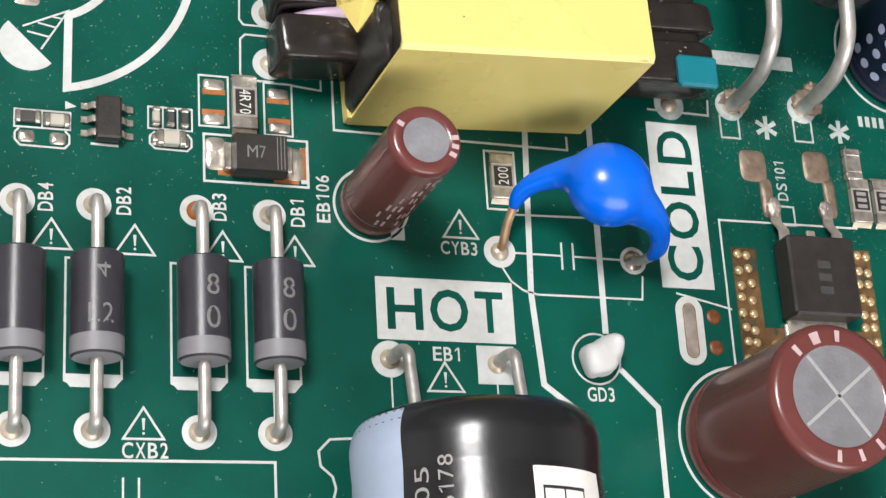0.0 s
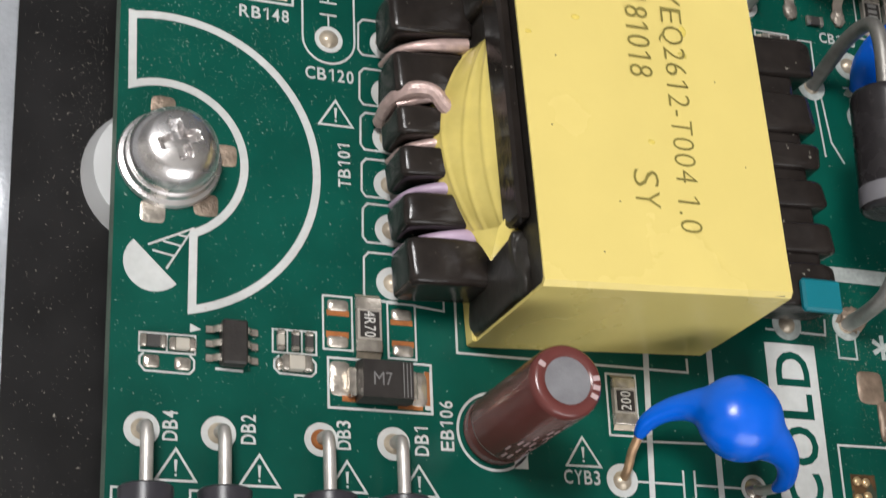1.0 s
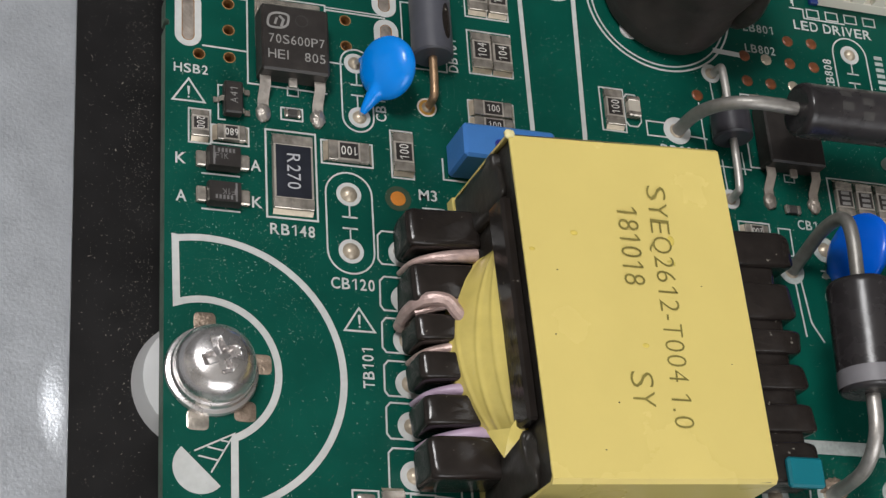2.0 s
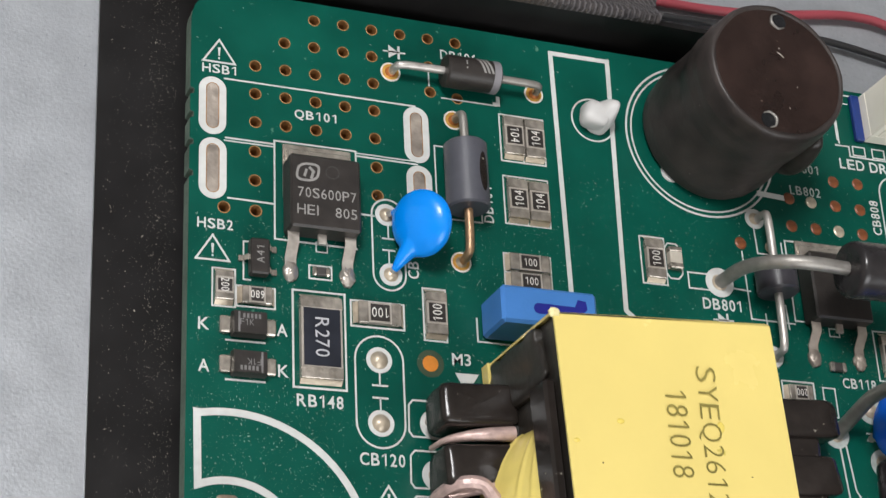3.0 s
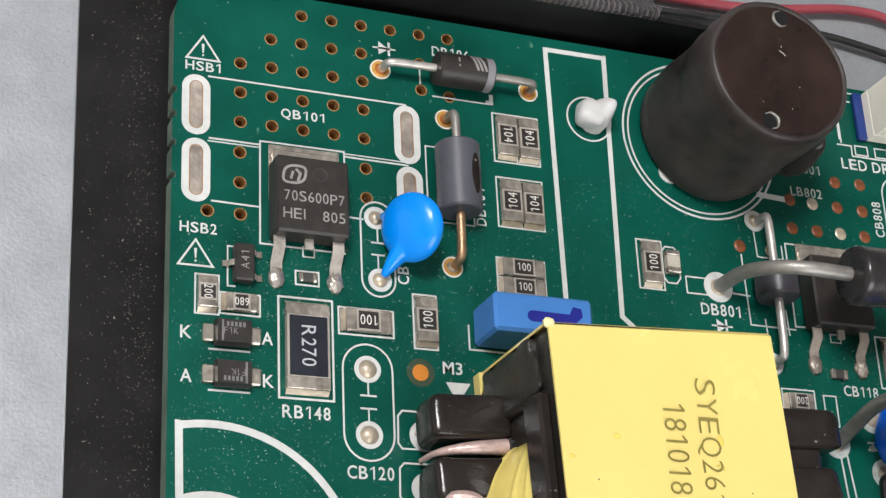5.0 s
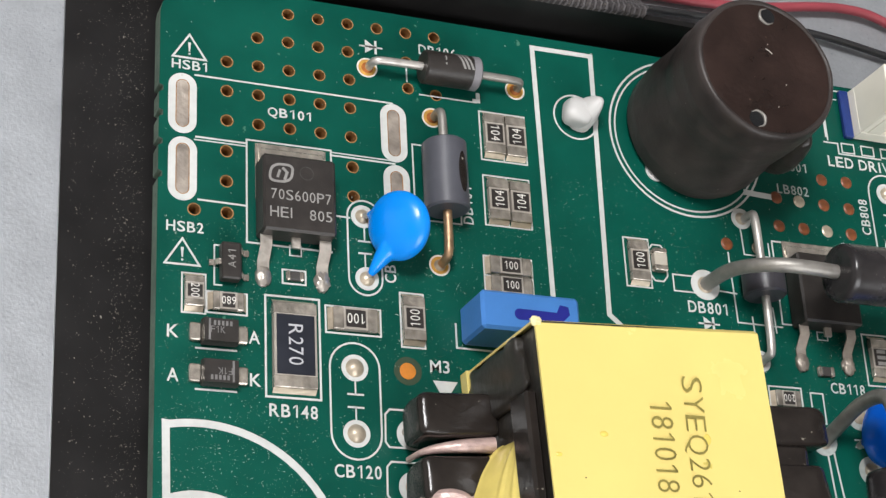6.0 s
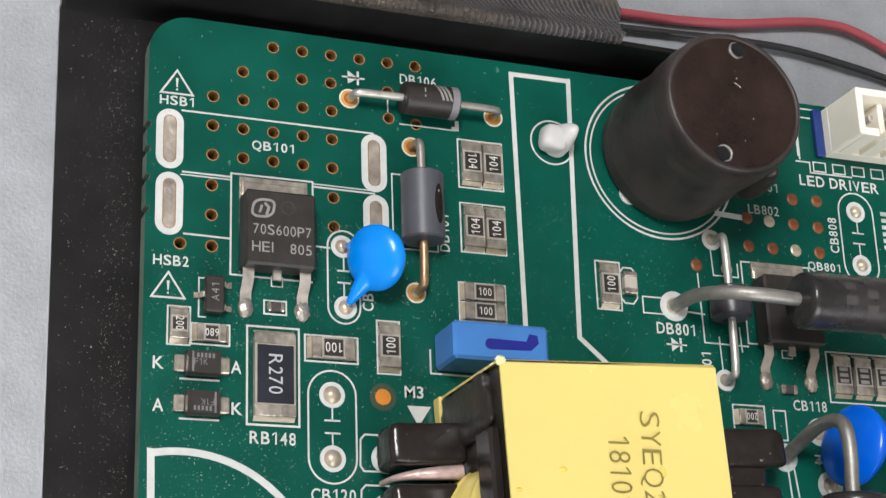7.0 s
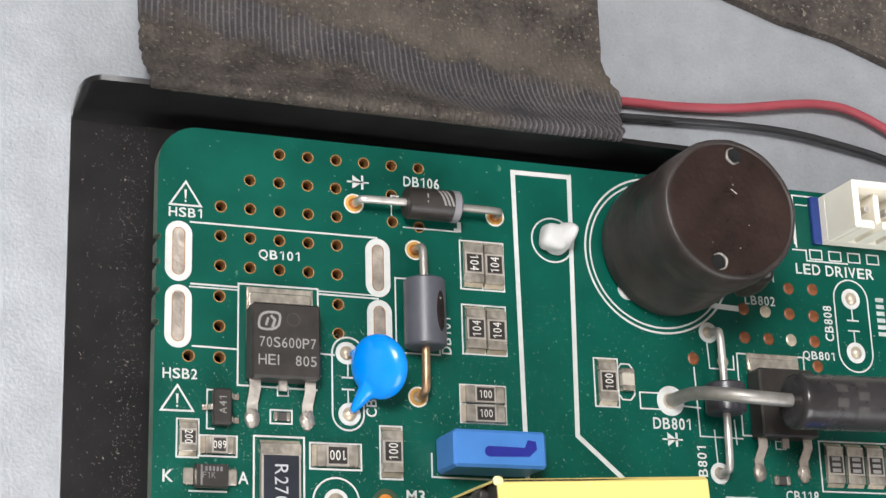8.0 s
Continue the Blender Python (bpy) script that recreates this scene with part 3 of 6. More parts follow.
def warning(x, y, s=1.0):
    """Printed warning triangle, apex up; (x, y) is the middle of its base."""
    g = Geo().stroke([(x - 1.3 * s, y), (x + 1.3 * s, y), (x, y + 2.05 * s)], 0.15, closed=True)
    g.prism([(x - 0.05, y + 0.58), (x + 0.05, y + 0.58), (x + 0.11, y + 1.35), (x - 0.11, y + 1.35)], 0, 0.03)
    g.prism([(x + 0.09 * math.cos(a), y + 0.36 + 0.09 * math.sin(a)) for a in np.linspace(0, 2 * math.pi, 9)[:-1]], 0, 0.03)
    part("warning_sign", g, SILK, board)


def diode_mark(x, y, rz=0.0, s=1.0):
    g = Geo()
    g.add([(-0.5, 0.62, 0.03), (-0.5, -0.62, 0.03), (0.4, 0, 0.03)], [(0, 1, 2)])
    g.stroke([(0.4, 0.62), (0.4, -0.62)], 0.2).stroke([(-1.0, 0), (1.0, 0)], 0.14)
    ob = part("diode_symbol", g, SILK, board)
    ob.matrix_basis = Matrix.Translation((x * MM, y * MM, 0)) @ pose(0, 0, 0, 0, 0, rz) @ Matrix.Scale(s, 4)


# upper left block
warning(2.3, 71.25)
silk_text("HSB1", 2.3, 70.62, 0, 0.82, 2.75)
silk_text("HSB2", 2.08, 57.1, 0, 0.86, 2.8)
warning(1.9, 54.1)
silk([(2.7, 69.85), (18.9, 69.82)])
silk([(2.8, 64.6), (6.8, 64.58), (6.8, 64.9), (13.55, 64.9), (13.55, 64.5), (18.9, 64.45)])
silk([(2.7, 64.35), (6.8, 64.33)], 0.1)
silk([(13.6, 64.75), (18.9, 64.7)], 0.1)
silk([(3.0, 59.42), (6.78, 59.35)])
silk([(6.8, 64.9), (6.78, 56.4), (13.5, 56.3)], 0.14)
silk([(13.55, 64.9), (13.55, 62.9)], 0.14)
silk([(13.55, 59.4), (15.0, 59.35)], 0.14)
silk_text("QB101", 10.24, 67.5, 0, 0.95, 3.5)
silk_text("DB106", 23.0, 75.2, 0, 0.95, 3.3)
diode_mark(17.2, 74.7, 0, 1.0)
silk([(20.9, 73.75), (20.2, 73.75), (20.2, 71.95)], 0.12)
silk([(21.2, 71.0), (26.3, 71.0)], 0.12)
silk([(25.9, 71.15), (26.4, 71.15), (26.4, 71.9)], 0.34)
silk_text("DB101", 24.9, 61.6, 90, 0.9, 3.2)
rect(20.4, 59.9, 24.3, 66.4, 0.12)
for yb in (65.9, 60.15):
    rect(26.4, yb, 30.45, yb + 4.35, 0.13)
    silk([(28.43, yb), (28.43, yb + 4.35)], 0.11)
rect(26.0, 54.2, 30.15, 57.45, 0.13)
silk([(26.0, 55.8), (30.15, 55.8)], 0.1)
# the long white bar with its slant
silk([(31.95, 40.0), (31.85, 53.5), (31.7, 77.05), (37.2, 77.1), (36.75, 53.5), (44.0, 47.2)], 0.42)
part("printed_ring", Geo().ring(35.3, 71.0, 1.95, 2.1), SILK, board)
part("printed_ring", Geo().ring(45.75, 70.45, 7.2, 7.38, seg=64).ring(45.75, 70.45, 6.75, 6.9, seg=64), SILK, board)
silk([(50.9, 66.1), (53.7, 65.95)], 0.5)
silk_text("LB802", 56.0, 66.9, 0, 0.9, 3.2, SILK_OLD)
silk_text("LB801", 56.1, 69.2, 0, 0.9, 3.2, SILK_OLD)
silk_text("LED DRIVER", 64.5, 70.35, 0, 1.05, 8.6)
# capacitor outlines


def lozenge(x, y0, y1, r, w=0.14):
    silk(arc(x, y1, r, 0, 180, 14) + arc(x, y0, r, 180, 360, 14), w, True)


def plates(x, y0, y1, w=1.3):
    mid = (y0 + y1) / 2
    g = Geo().stroke([(x, y1), (x, mid + 0.5)], 0.12).stroke([(x - w / 2, mid + 0.5), (x + w / 2, mid + 0.5)], 0.14)
    g.stroke([(x, y0), (x, mid - 0.5)], 0.12).stroke([(x - w / 2, mid - 0.5), (x + w / 2, mid - 0.5)], 0.14)
    part("capacitor_symbol", g, SILK, board)


lozenge(14.98, 42.15, 47.2, 1.95)
plates(14.98, 43.0, 46.3)
silk_text("CB120", 15.0, 39.3, 0, 1.0, 3.6)
pad(14.98, 47.2, 1.05, 0.74)
pad(14.98, 42.15, 1.05, 0.74)
lozenge(16.1, 54.44, 59.57, 1.35)
plates(16.1, 55.2, 58.8, 1.1)
silk_text("CB1", 18.1, 55.3, 90, 0.95, 2.0)
pad(16.0, 59.57, 0.95, 0.62)
pad(16.2, 54.44, 0.95, 0.62)
lozenge(65.92, 62.54, 67.75, 1.85)
plates(65.92, 63.4, 66.9)
pad(65.92, 67.75, 1.0, 0.62)
pad(65.92, 62.54, 1.0, 0.62)
silk_text("CB808", 63.2, 65.2, 90, 0.95, 3.4)
part("printed_marking", bars(69.1, 66.2, 0.9, 90, 4.0, 0.03, 6), SILK_OLD, board)
part("printed_marking", bars(68.6, 23.6, 0.9, 0, 2.6, 0.03, 4), SILK_OLD, board)
silk_text("QB801", 61.8, 61.95, 0, 0.95, 3.4)
rect(53.1, 54.2, 60.1, 61.75, 0.14)
# diode and transformer neighbourhood
for x, y in ((16.81, 72.73), (29.81, 72.69), (22.24, 69.02), (22.23, 56.18)):
    pad(x, y, 0.88, 0.5, RUST if y != 56.18 else SOLDER, CERAMIC)
    part("annulus", Geo().ring(x, y, 0.44, 0.74, 0, 0.045), GOLD, board, "golden copper ring")
for x, y in ((50.3, 63.5), (50.45, 50.7)):
    pad(x, y, 0.95, 0.58)
pad(46.0, 57.0, 1.35, 0.75)
rect(38.65, 56.2, 40.95, 60.5, 0.13)
silk([(41.0, 57.3), (41.3, 56.9), (42.1, 56.9), (42.5, 57.4), (42.5, 59.6), (42.1, 60.1), (41.3, 60.1), (41.0, 59.7)], 0.13)
silk_text("DB801", 45.98, 54.95, 0, 1.05, 3.7)
diode_mark(45.95, 53.55)
rect(43.0, 56.2, 44.9, 57.65, 0.12)
silk([(47.3, 56.6), (49.0, 56.5)], 0.13)
silk([(48.6, 60.25), (48.75, 53.95), (53.1, 53.9)], 0.13)
silk([(50.1, 62.6), (50.2, 60.2), (52.7, 60.2), (52.7, 61.5)], 0.12)
silk([(50.2, 54.6), (50.3, 51.4)], 0.12)
silk([(51.5, 55.6), (51.6, 53.4)], 0.12)
silk([(52.3, 55.6), (52.4, 53.3)], 0.12)
silk_text("B801", 48.75, 51.7, 90, 0.95, 2.7)
rect(56.4, 53.1, 57.4, 53.8, 0.1)
silk_text("CB118", 58.7, 48.9, 0, 0.95, 3.4)
rect(50.9, 46.4, 54.0, 48.6, 0.13)
rect(54.9, 45.7, 56.1, 48.3, 0.13)
silk([(56.4, 43.4), (56.8, 39.4), (57.8, 37.6)], 0.16)
silk([(55.8, 43.1), (56.1, 38.0)], 0.16)
silk([(58.6, 44.5), (60.0, 44.5)], 0.14)
silk([(58.6, 43.9), (60.0, 43.9)], 0.14)
rect(60.9, 49.4, 70.0, 54.0, 0.13)
silk([(60.0, 72.2), (61.5, 72.2), (61.5, 71.2), (66.0, 71.2)], 0.13)
for k in range(4):
    rect(61.9 + 2.1 * k, 71.4, 63.2 + 2.1 * k, 72.3, 0.12)
silk([(60.5, 72.4), (60.5, 77.6), (63.0, 77.6)], 0.14)
part("printed_triangle", Geo().prism([(21.2, 46.72), (22.12, 45.05), (23.2, 46.72)], 0, 0.03), SILK, board)
# middle left
RB = [(8.15, 44.5), (12.31, 44.5), (12.31, 52.32), (8.15, 52.32)]
silk(RB, 0.16, True)
silk_text("RB148", 10.2, 43.5, 0, 1.0, 3.65)
rect(12.8, 49.83, 17.15, 51.95)
rect(18.8, 49.2, 20.7, 53.58)
silk_text("M3", 21.8, 47.85, 0, 1.0, 1.6)
part("fiducial", Geo().lathe([(0.66, 0.0), (0.62, 0.03)], 24, Matrix.Translation((19.2, 47.3, 0))), M3_COPPER, board, "round bare copper fiducial mark")
part("fiducial_clearing", Geo().ring(19.2, 47.3, 0.68, 1.12, 0, 0.012), material("bare_laminate", (0.030, 0.050, 0.026), 0.5, vary=0.2), board, "bare dark laminate ring")
for (s, x, y) in (("K", 1.26, 48.9), ("A", 7.3, 48.9), ("A", 1.3, 45.6), ("K", 7.37, 45.65)):
    silk_text(s, x, y, 0, 0.98, 0.85)
silk([(2.9, 47.75), (6.0, 47.75)], 0.14)
silk([(2.9, 44.65), (6.0, 44.65)], 0.14)
rect(1.9, 50.4, 3.65, 53.45, 0.13)
rect(3.75, 50.55, 6.75, 52.2, 0.13)
silk([(4.9, 52.75), (4.3, 52.75), (4.3, 55.9), (4.9, 55.9)], 0.12)
rect(9.5, 53.4, 11.3, 54.5, 0.13)
rect(10.1, 55.7, 11.0, 56.5, 0.1)
# the printed horseshoe round the screw
hx, hy = 3.1, 31.3
horse = [(0.85, 42.0)] + arc(hx, hy, 10.85, 100.5, -78.3, 40) + [(5.33, 25.9)] + arc(hx, hy, 5.7, -66.5, 112, 30)
silk(horse, 0.56, True)
# printed dish and its little ladder
g = Geo().prism([(1.35, 25.25)] + arc(2.75, 23.75, 2.05, 133, 317, 18), 0, 0.03)
g.stroke([(2.3, 24.95), (5.3, 26.4), (3.55, 23.35)], 0.13)
g.stroke([(4.3, 25.85), (4.95, 25.75)], 0.12).stroke([(3.3, 25.3), (4.55, 25.05)], 0.12).stroke([(2.6, 24.6), (4.1, 24.3)], 0.12)
part("dish_symbol", g, SILK, board)
warning(15.4, 35.35, 0.95)
silk_text("TB101", 15.95, 32.3, 90, 0.95, 3.3)
for y in (42.75, 38.75, 35.2, 31.6, 28.15, 24.2):
    h2 = 1.45 if y not in (24.2,) else 1.75
    silk([(19.6, y + h2), (17.6, y + h2), (17.25, y + h2 - 0.4), (17.2, y - h2 + 0.4), (17.5, y - h2), (19.6, y - h2)], 0.14)
    pad(19.3, y - 0.4, 1.2, 0.7)
# lower left
for s, x, y in (("DB4", 4.0, 12.75), ("DB2", 9.1, 12.8), ("DB3", 15.55, 12.8), ("DB1", 21.0, 12.7)):
    silk_text(s, x, y, 90, 1.0, 1.95)
for x, y in ((4.42, 9.2), (9.85, 9.1), (15.75, 9.0), (20.75, 8.95)):
    warning(x, y)
for x in (2.2, 7.15, 14.0, 19.02):
    pad(x, 12.42, 1.15, 0.72, RUST if x == 14.0 else SOLDER)
    pad(x, -2.8, 1.15, 0.74)
    silk([(x - 0.5, 8.6), (x - 1.78, 8.62), (x - 1.78, 0.4), (x - 1.2, 0.1), (x + 1.3, 0.1), (x + 1.85, 0.6), (x + 1.85, 2.2)], 0.15)
    part("printed_bar", Geo().prism([(x - 1.86, 0.85), (x - 1.86, 0.55), (x - 1.4, -0.02), (x + 1.4, -0.02), (x + 1.92, 0.6), (x + 1.92, 0.85)], 0, 0.048), SILK, board)
    silk([(x, 0.2), (x, -1.7)], 0.15)
silk_text("EB106", 22.85, 13.9, 90, 1.0, 3.5)
warning(10.4, -3.3)
silk_text("CXB2", 10.5, -4.05, 0, 1.05, 2.95)
silk([(0.8, -4.72), (18.95, -4.7), (18.95, -12)], 0.18)
silk([(9.1, -5.8), (9.1, -8.0)], 0.14)
silk([(10.1, -5.8), (10.1, -8.0)], 0.14)
silk([(24.5, -3.0), (22.7, -3.1), (21.9, -3.9), (22.0, -4.9), (22.8, -5.6), (23.0, -6.4), (22.4, -8.5)], 0.16)
# HOT and COLD plates: white ground with the letters left green


def plate(x0, y0, x1, y1, text, rz, h, w):
    ground = part("print_ground", Geo().box(x0, x1, y0, y1, 0, 0.03), SILK, board, "white printed rectangle")
    part("green_lettering", writing(text, (x0 + x1) / 2, (y0 + y1) / 2, h, rz, w, 0.036, 0.02), MASK, ground, "green letters")


plate(26.35, 3.95, 36.5, 8.45, "HOT", 0, 3.1, 8.6)
plate(48.45, 8.75, 52.75, 21.95, "COLD", 90, 2.95, 12.0)
pad(27.15, 2.55, 1.3, 0.75)
part("print_ground", Geo().box(33.5, 36.3, 1.0, 3.75, 0, 0.03), SILK, board)
pad(34.95, 2.45, 0.9, 0.72)
silk_text("EB1", 31.25, 3.05, 0, 1.0, 1.95)
warning(31.1, 0.4)
silk([(27.2, 1.3), (27.2, -2)], 0.12)
silk([(34.9, 1.0), (34.9, -2)], 0.12)
silk_text("CYB3", 32.7, 10.85, 0, 1.0, 2.75)
warning(32.9, 11.65)
pad(35.77, 10.77, 1.2, 0.72)
pad(46.25, 10.67, 1.05, 0.8, TIN)
silk([(38.6, 24.0), (37.95, 7.75), (38.4, 1.1), (40.6, -0.6), (41.5, -3), (41.5, -10)], 0.44)
silk([(43.7, 24.0), (43.5, 5.0)], 0.46)
silk([(44.4, 2.4), (47.1, -0.35), (47.05, -9)], 0.42)
part("printed_ring", Geo().ring(42.6, 3.1, 1.78, 1.92), SILK, board)
silk_text("GD3", 42.7, 0.5, 0, 1.05, 2.1)
silk([(36.9, 10.75), (40.55, 10.72)], 0.14)
silk([(40.6, 11.75), (40.55, 9.65)], 0.15)
silk([(41.5, 11.75), (41.45, 9.7)], 0.15)
silk([(41.5, 10.72), (45.2, 10.68)], 0.14)
silk([(35.9, 9.6), (36.5, 8.6), (37.4, 7.95), (38.5, 7.7), (46.7, 7.72), (46.9, 9.5)], 0.14)
silk([(36.9, 13.67), (43.0, 13.8)], 0.14)
rect(35.1, 14.0, 37.4, 18.5, 0.14)
silk([(23.85, 24), (23.85, 19.15), (41.75, 19.05), (41.75, 20.1)], 0.16)
part("printed_ring", Geo().ring(26.35, 13.7, 2.62, 2.8, seg=48), SILK, board)
part("print_ground", Geo().box(27.7, 28.7, 11.2, 12.1, 0, 0.03), SILK, board)
part("printed_ring", Geo().ring(53.9, -2.5, 5.25, 5.45, seg=64), SILK, board)
# small parts' outlines
rect(1.9, 17.6, 5.55, 18.85, 0.12)
silk([(3.7, 17.6), (3.7, 18.85)], 0.12)
silk([(2.2, 17.5), (1.95, 17.2), (1.95, 16.7), (2.3, 16.3), (5.2, 16.25), (5.5, 16.6), (5.5, 17.2), (5.2, 17.5)], 0.13)
silk([(6.9, 16.75), (8.75, 16.7)], 0.16)
part("printed_ring", Geo().prism([(5.2, 19.1), (5.2, 19.7), (5.95, 19.35)], 0, 0.03), SILK, board)
rect(10.75, 18.2, 13.75, 19.8, 0.12)
silk([(11.75, 18.2), (11.75, 19.8)], 0.1)
silk([(12.75, 18.2), (12.75, 19.8)], 0.1)
silk([(11.2, 18.0), (10.85, 17.6), (10.85, 17.1), (11.2, 16.75), (13.4, 16.7), (13.7, 17.0), (13.7, 17.6), (13.4, 17.95)], 0.13)
rect(14.55, 14.65, 21.85, 18.1, 0.16)
silk([(21.6, 17.6), (21.6, 14.9)], 0.5)
rect(14.25, 18.7, 16.3, 22.5, 0.13)
rect(18.85, 18.4, 20.85, 22.35, 0.13)
silk([(16.5, 22.4), (18.7, 22.4)], 0.13)
silk([(20.8, 22.3), (23.0, 22.1), (23.0, 24)], 0.13)
# right side by the secondary rectifiers
silk([(53.75, 3.0), (53.78, 14.35), (65.9, 14.4)], 0.16)
silk([(49.5, 8.35), (54.0, 7.3)], 0.14)
silk([(48.7, 23.0), (53.9, 22.9), (54.0, 24.2)], 0.16)
rect(54.9, 21.2, 56.5, 23.0, 0.15, SILK_OLD)
rect(61.4, 21.4, 63.0, 23.2, 0.15, SILK_OLD)
rect(59.0, 14.3, 60.4, 15.8, 0.15, SILK_OLD)
silk_text("DS101", 59.6, 17.9, 90, 0.95, 3.2, SILK_OLD)
for x, y in ((58.9, 22.3), (65.5, 22.5)):
    g = Geo()
    for k in range(6):
        a = math.pi * k / 3 + math.pi / 6
        g.add([(x, y, 0.03), (x + 0.35 * math.cos(a - 0.5), y + 0.35 * math.sin(a - 0.5), 0.03), (x + 1.0 * math.cos(a - 0.2), y + 1.0 * math.sin(a - 0.2), 0.03),
               (x + 1.0 * math.cos(a + 0.2), y + 1.0 * math.sin(a + 0.2), 0.03), (x + 0.35 * math.cos(a + 0.5), y + 0.35 * math.sin(a + 0.5), 0.03)], [(0, 1, 2, 3, 4)])
    part("star_mark", g, SILK_OLD, board)
for x, y in ((55.9, 23.9), (62.3, 24.2), (50.6, 23.5), (55.6, 44.2), (59.4, 46.6), (59.9, 41.9)):
    pad(x, y, 1.25, 0.72, SOLDER, SILK_OLD)
CRUST = material("crusted_flux_solder", (0.26, 0.20, 0.15), 0.5, 0.25, vary=0.5, scale=1300, bump=0.7, bump_scale=1100)
for x, y, rx, ry in ((56.3, 24.3, 1.2, 0.95), (62.8, 24.7, 1.3, 1.1), (63.4, 25.9, 0.8, 0.6)):
    part("crusted_solder", Geo().ball((x, y, 0.0), rx, ry, 0.75, None, 28, 16, 0.45), CRUST, board, "crusted brown solder", 80)
part("print_ground", Geo().box(53.4, 62.0, 27.4, 28.6, 0, 0.03), SILK_OLD, board)


# ---- components ----
def chip_resistor(x, y, length, width, code, rz=0.0, code_rz=0.0, height=0.55, end=0.25, label="", cover=BLACK):
    """Lies along local x."""
    ob = thing("chip_resistor", label or f"small black chip resistor marked {code}, tinned ends", "resistor", x, y, 0.03, rz, "chip resistors")
    hl, hw, e = length / 2, width / 2, length * end
    part("body", Geo().box(-hl + 0.03, hl - 0.03, -hw + 0.02, hw - 0.02, 0.02, height - 0.03, 0.02), ALUMINA, ob)
    k = 0.88 if width > 3 else 0.78
    e2 = e + 0.1 * (length < 4)
    coat = part("coating", Geo().box(-hl + e2, hl - e2, -hw * k, hw * k, height - 0.12, height + 0.006), cover, ob, "black glassy coating")
    for s in (-1, 1):
        g = Geo().box(min(s * hl, s * (hl - e + 0.03)), max(s * hl, s * (hl - e + 0.03)), -hw - 0.01, hw + 0.01, 0.0, height - 0.02, 0.05)
        term = part("terminal", g, TIN, ob)
        g = Geo()
        g.add([(s * hl, -hw, height * 0.55), (s * hl, hw, height * 0.55), (s * (hl + 0.32), -hw, 0), (s * (hl + 0.32), hw, 0)], [(0, 1, 3, 2)])
        part("solder_fillet", g, SOLDER, term)
    if code == "bars":
        part("code", bars(0, 0, width * 0.5, code_rz, width * 0.9, height + 0.022), PRINT, coat)
    elif code:
        part("code", writing(code, 0, 0, width * (0.46 if width < 3 else 0.34), code_rz, width * (0.26 * len(code) if width < 3 else 0.95), height + 0.022), PRINT_W if width < 3 else PRINT_DIM, coat)
    return ob


GLASS = material("blue_black_glaze", (0.014, 0.016, 0.024), 0.35, vary=0.25, scale=900)
# R270 shunt and its neighbours
chip_resistor(10.25, 48.4, 6.6, 3.3, "R270", -90, 0, 0.65, 0.15, "large black chip resistor marked R270, tinned ends", GLASS)
chip_resistor(15.0, 50.9, 3.5, 1.75, "100", 180)
chip_resistor(19.75, 51.4, 3.5, 1.75, "100", 90)
for x, y, r in ((27.5, 68.15, -90), (29.4, 68.1, 90), (27.5, 62.3, 90), (29.4, 62.25, 90)):
    chip_resistor(x, y, 3.5, 1.75, "104", r)
for y in (56.6, 54.95):
    chip_resistor(28.1, y, 3.5, 1.45, "100", 0)
chip_resistor(2.75, 51.95, 2.3, 1.4, "200", -90)
chip_resistor(5.25, 51.4, 2.3, 1.35, "680", 180)
chip_resistor(39.8, 58.35, 3.5, 1.7, "100", 90)
chip_resistor(36.25, 16.4, 3.4, 1.75, "200", 90)
chip_resistor(17.38, 20.5, 3.9, 1.75, "4R70", -90, 0, 0.55, 0.24)
chip_resistor(52.4, 47.5, 2.3, 1.35, "200", 180)
for k in range(4):
    chip_resistor(62.2 + 2.15 * k, 51.8, 3.4, 1.75, "bars", -90, label="black chip resistor with worn print, tinned ends")
for k in range(2):
    chip_resistor(66.3 + 2.1 * k, 16.6, 3.6, 1.7, "bars", 90, label="dusty chip resistor with worn print, tinned ends")


def chip_capacitor(x, y, length, width, rz=0.0, mat=CREAM, height=0.7):
    ob = thing("chip_capacitor", "tiny cream ceramic chip capacitor with tinned ends", "capacitor", x, y, 0.03, rz, "chip capacitors")
    hl, hw = length / 2, width / 2
    part("body", Geo().box(-hl * 0.55, hl * 0.55, -hw, hw, 0, height, 0.08), mat, ob)
    for s in (-1, 1):
        part("terminal", Geo().box(min(s * hl, s * hl * 0.5), max(s * hl, s * hl * 0.5), -hw - 0.03, hw + 0.03, 0, height + 0.02, 0.1), TIN, ob)
    return ob


DARKCHIP = material("dark_chip", (0.05, 0.045, 0.042), 0.5, vary=0.2)
chip_capacitor(41.65, 58.6, 2.0, 1.2, 90)
chip_capacitor(2.75, 18.25, 1.7, 0.8, 0, DARKCHIP, 0.45)
chip_capacitor(4.65, 18.15, 1.7, 0.8, 0, CREAM, 0.5)
for x in (11.25, 12.25, 13.2):
    chip_capacitor(x, 19.0, 1.4, 0.52, 90, CREAM if x < 12 else DARKCHIP, 0.42)
chip_capacitor(12.25, 17.4, 2.0, 1.0, 0)
chip_capacitor(10.4, 53.95, 1.4, 0.7, 0, DARKCHIP, 0.4)
chip_capacitor(56.6, 50.2, 1.6, 0.8, 0, DARKCHIP, 0.4)
chip_capacitor(66.0, 19.6, 2.6, 1.4, 90, TIN, 0.6)


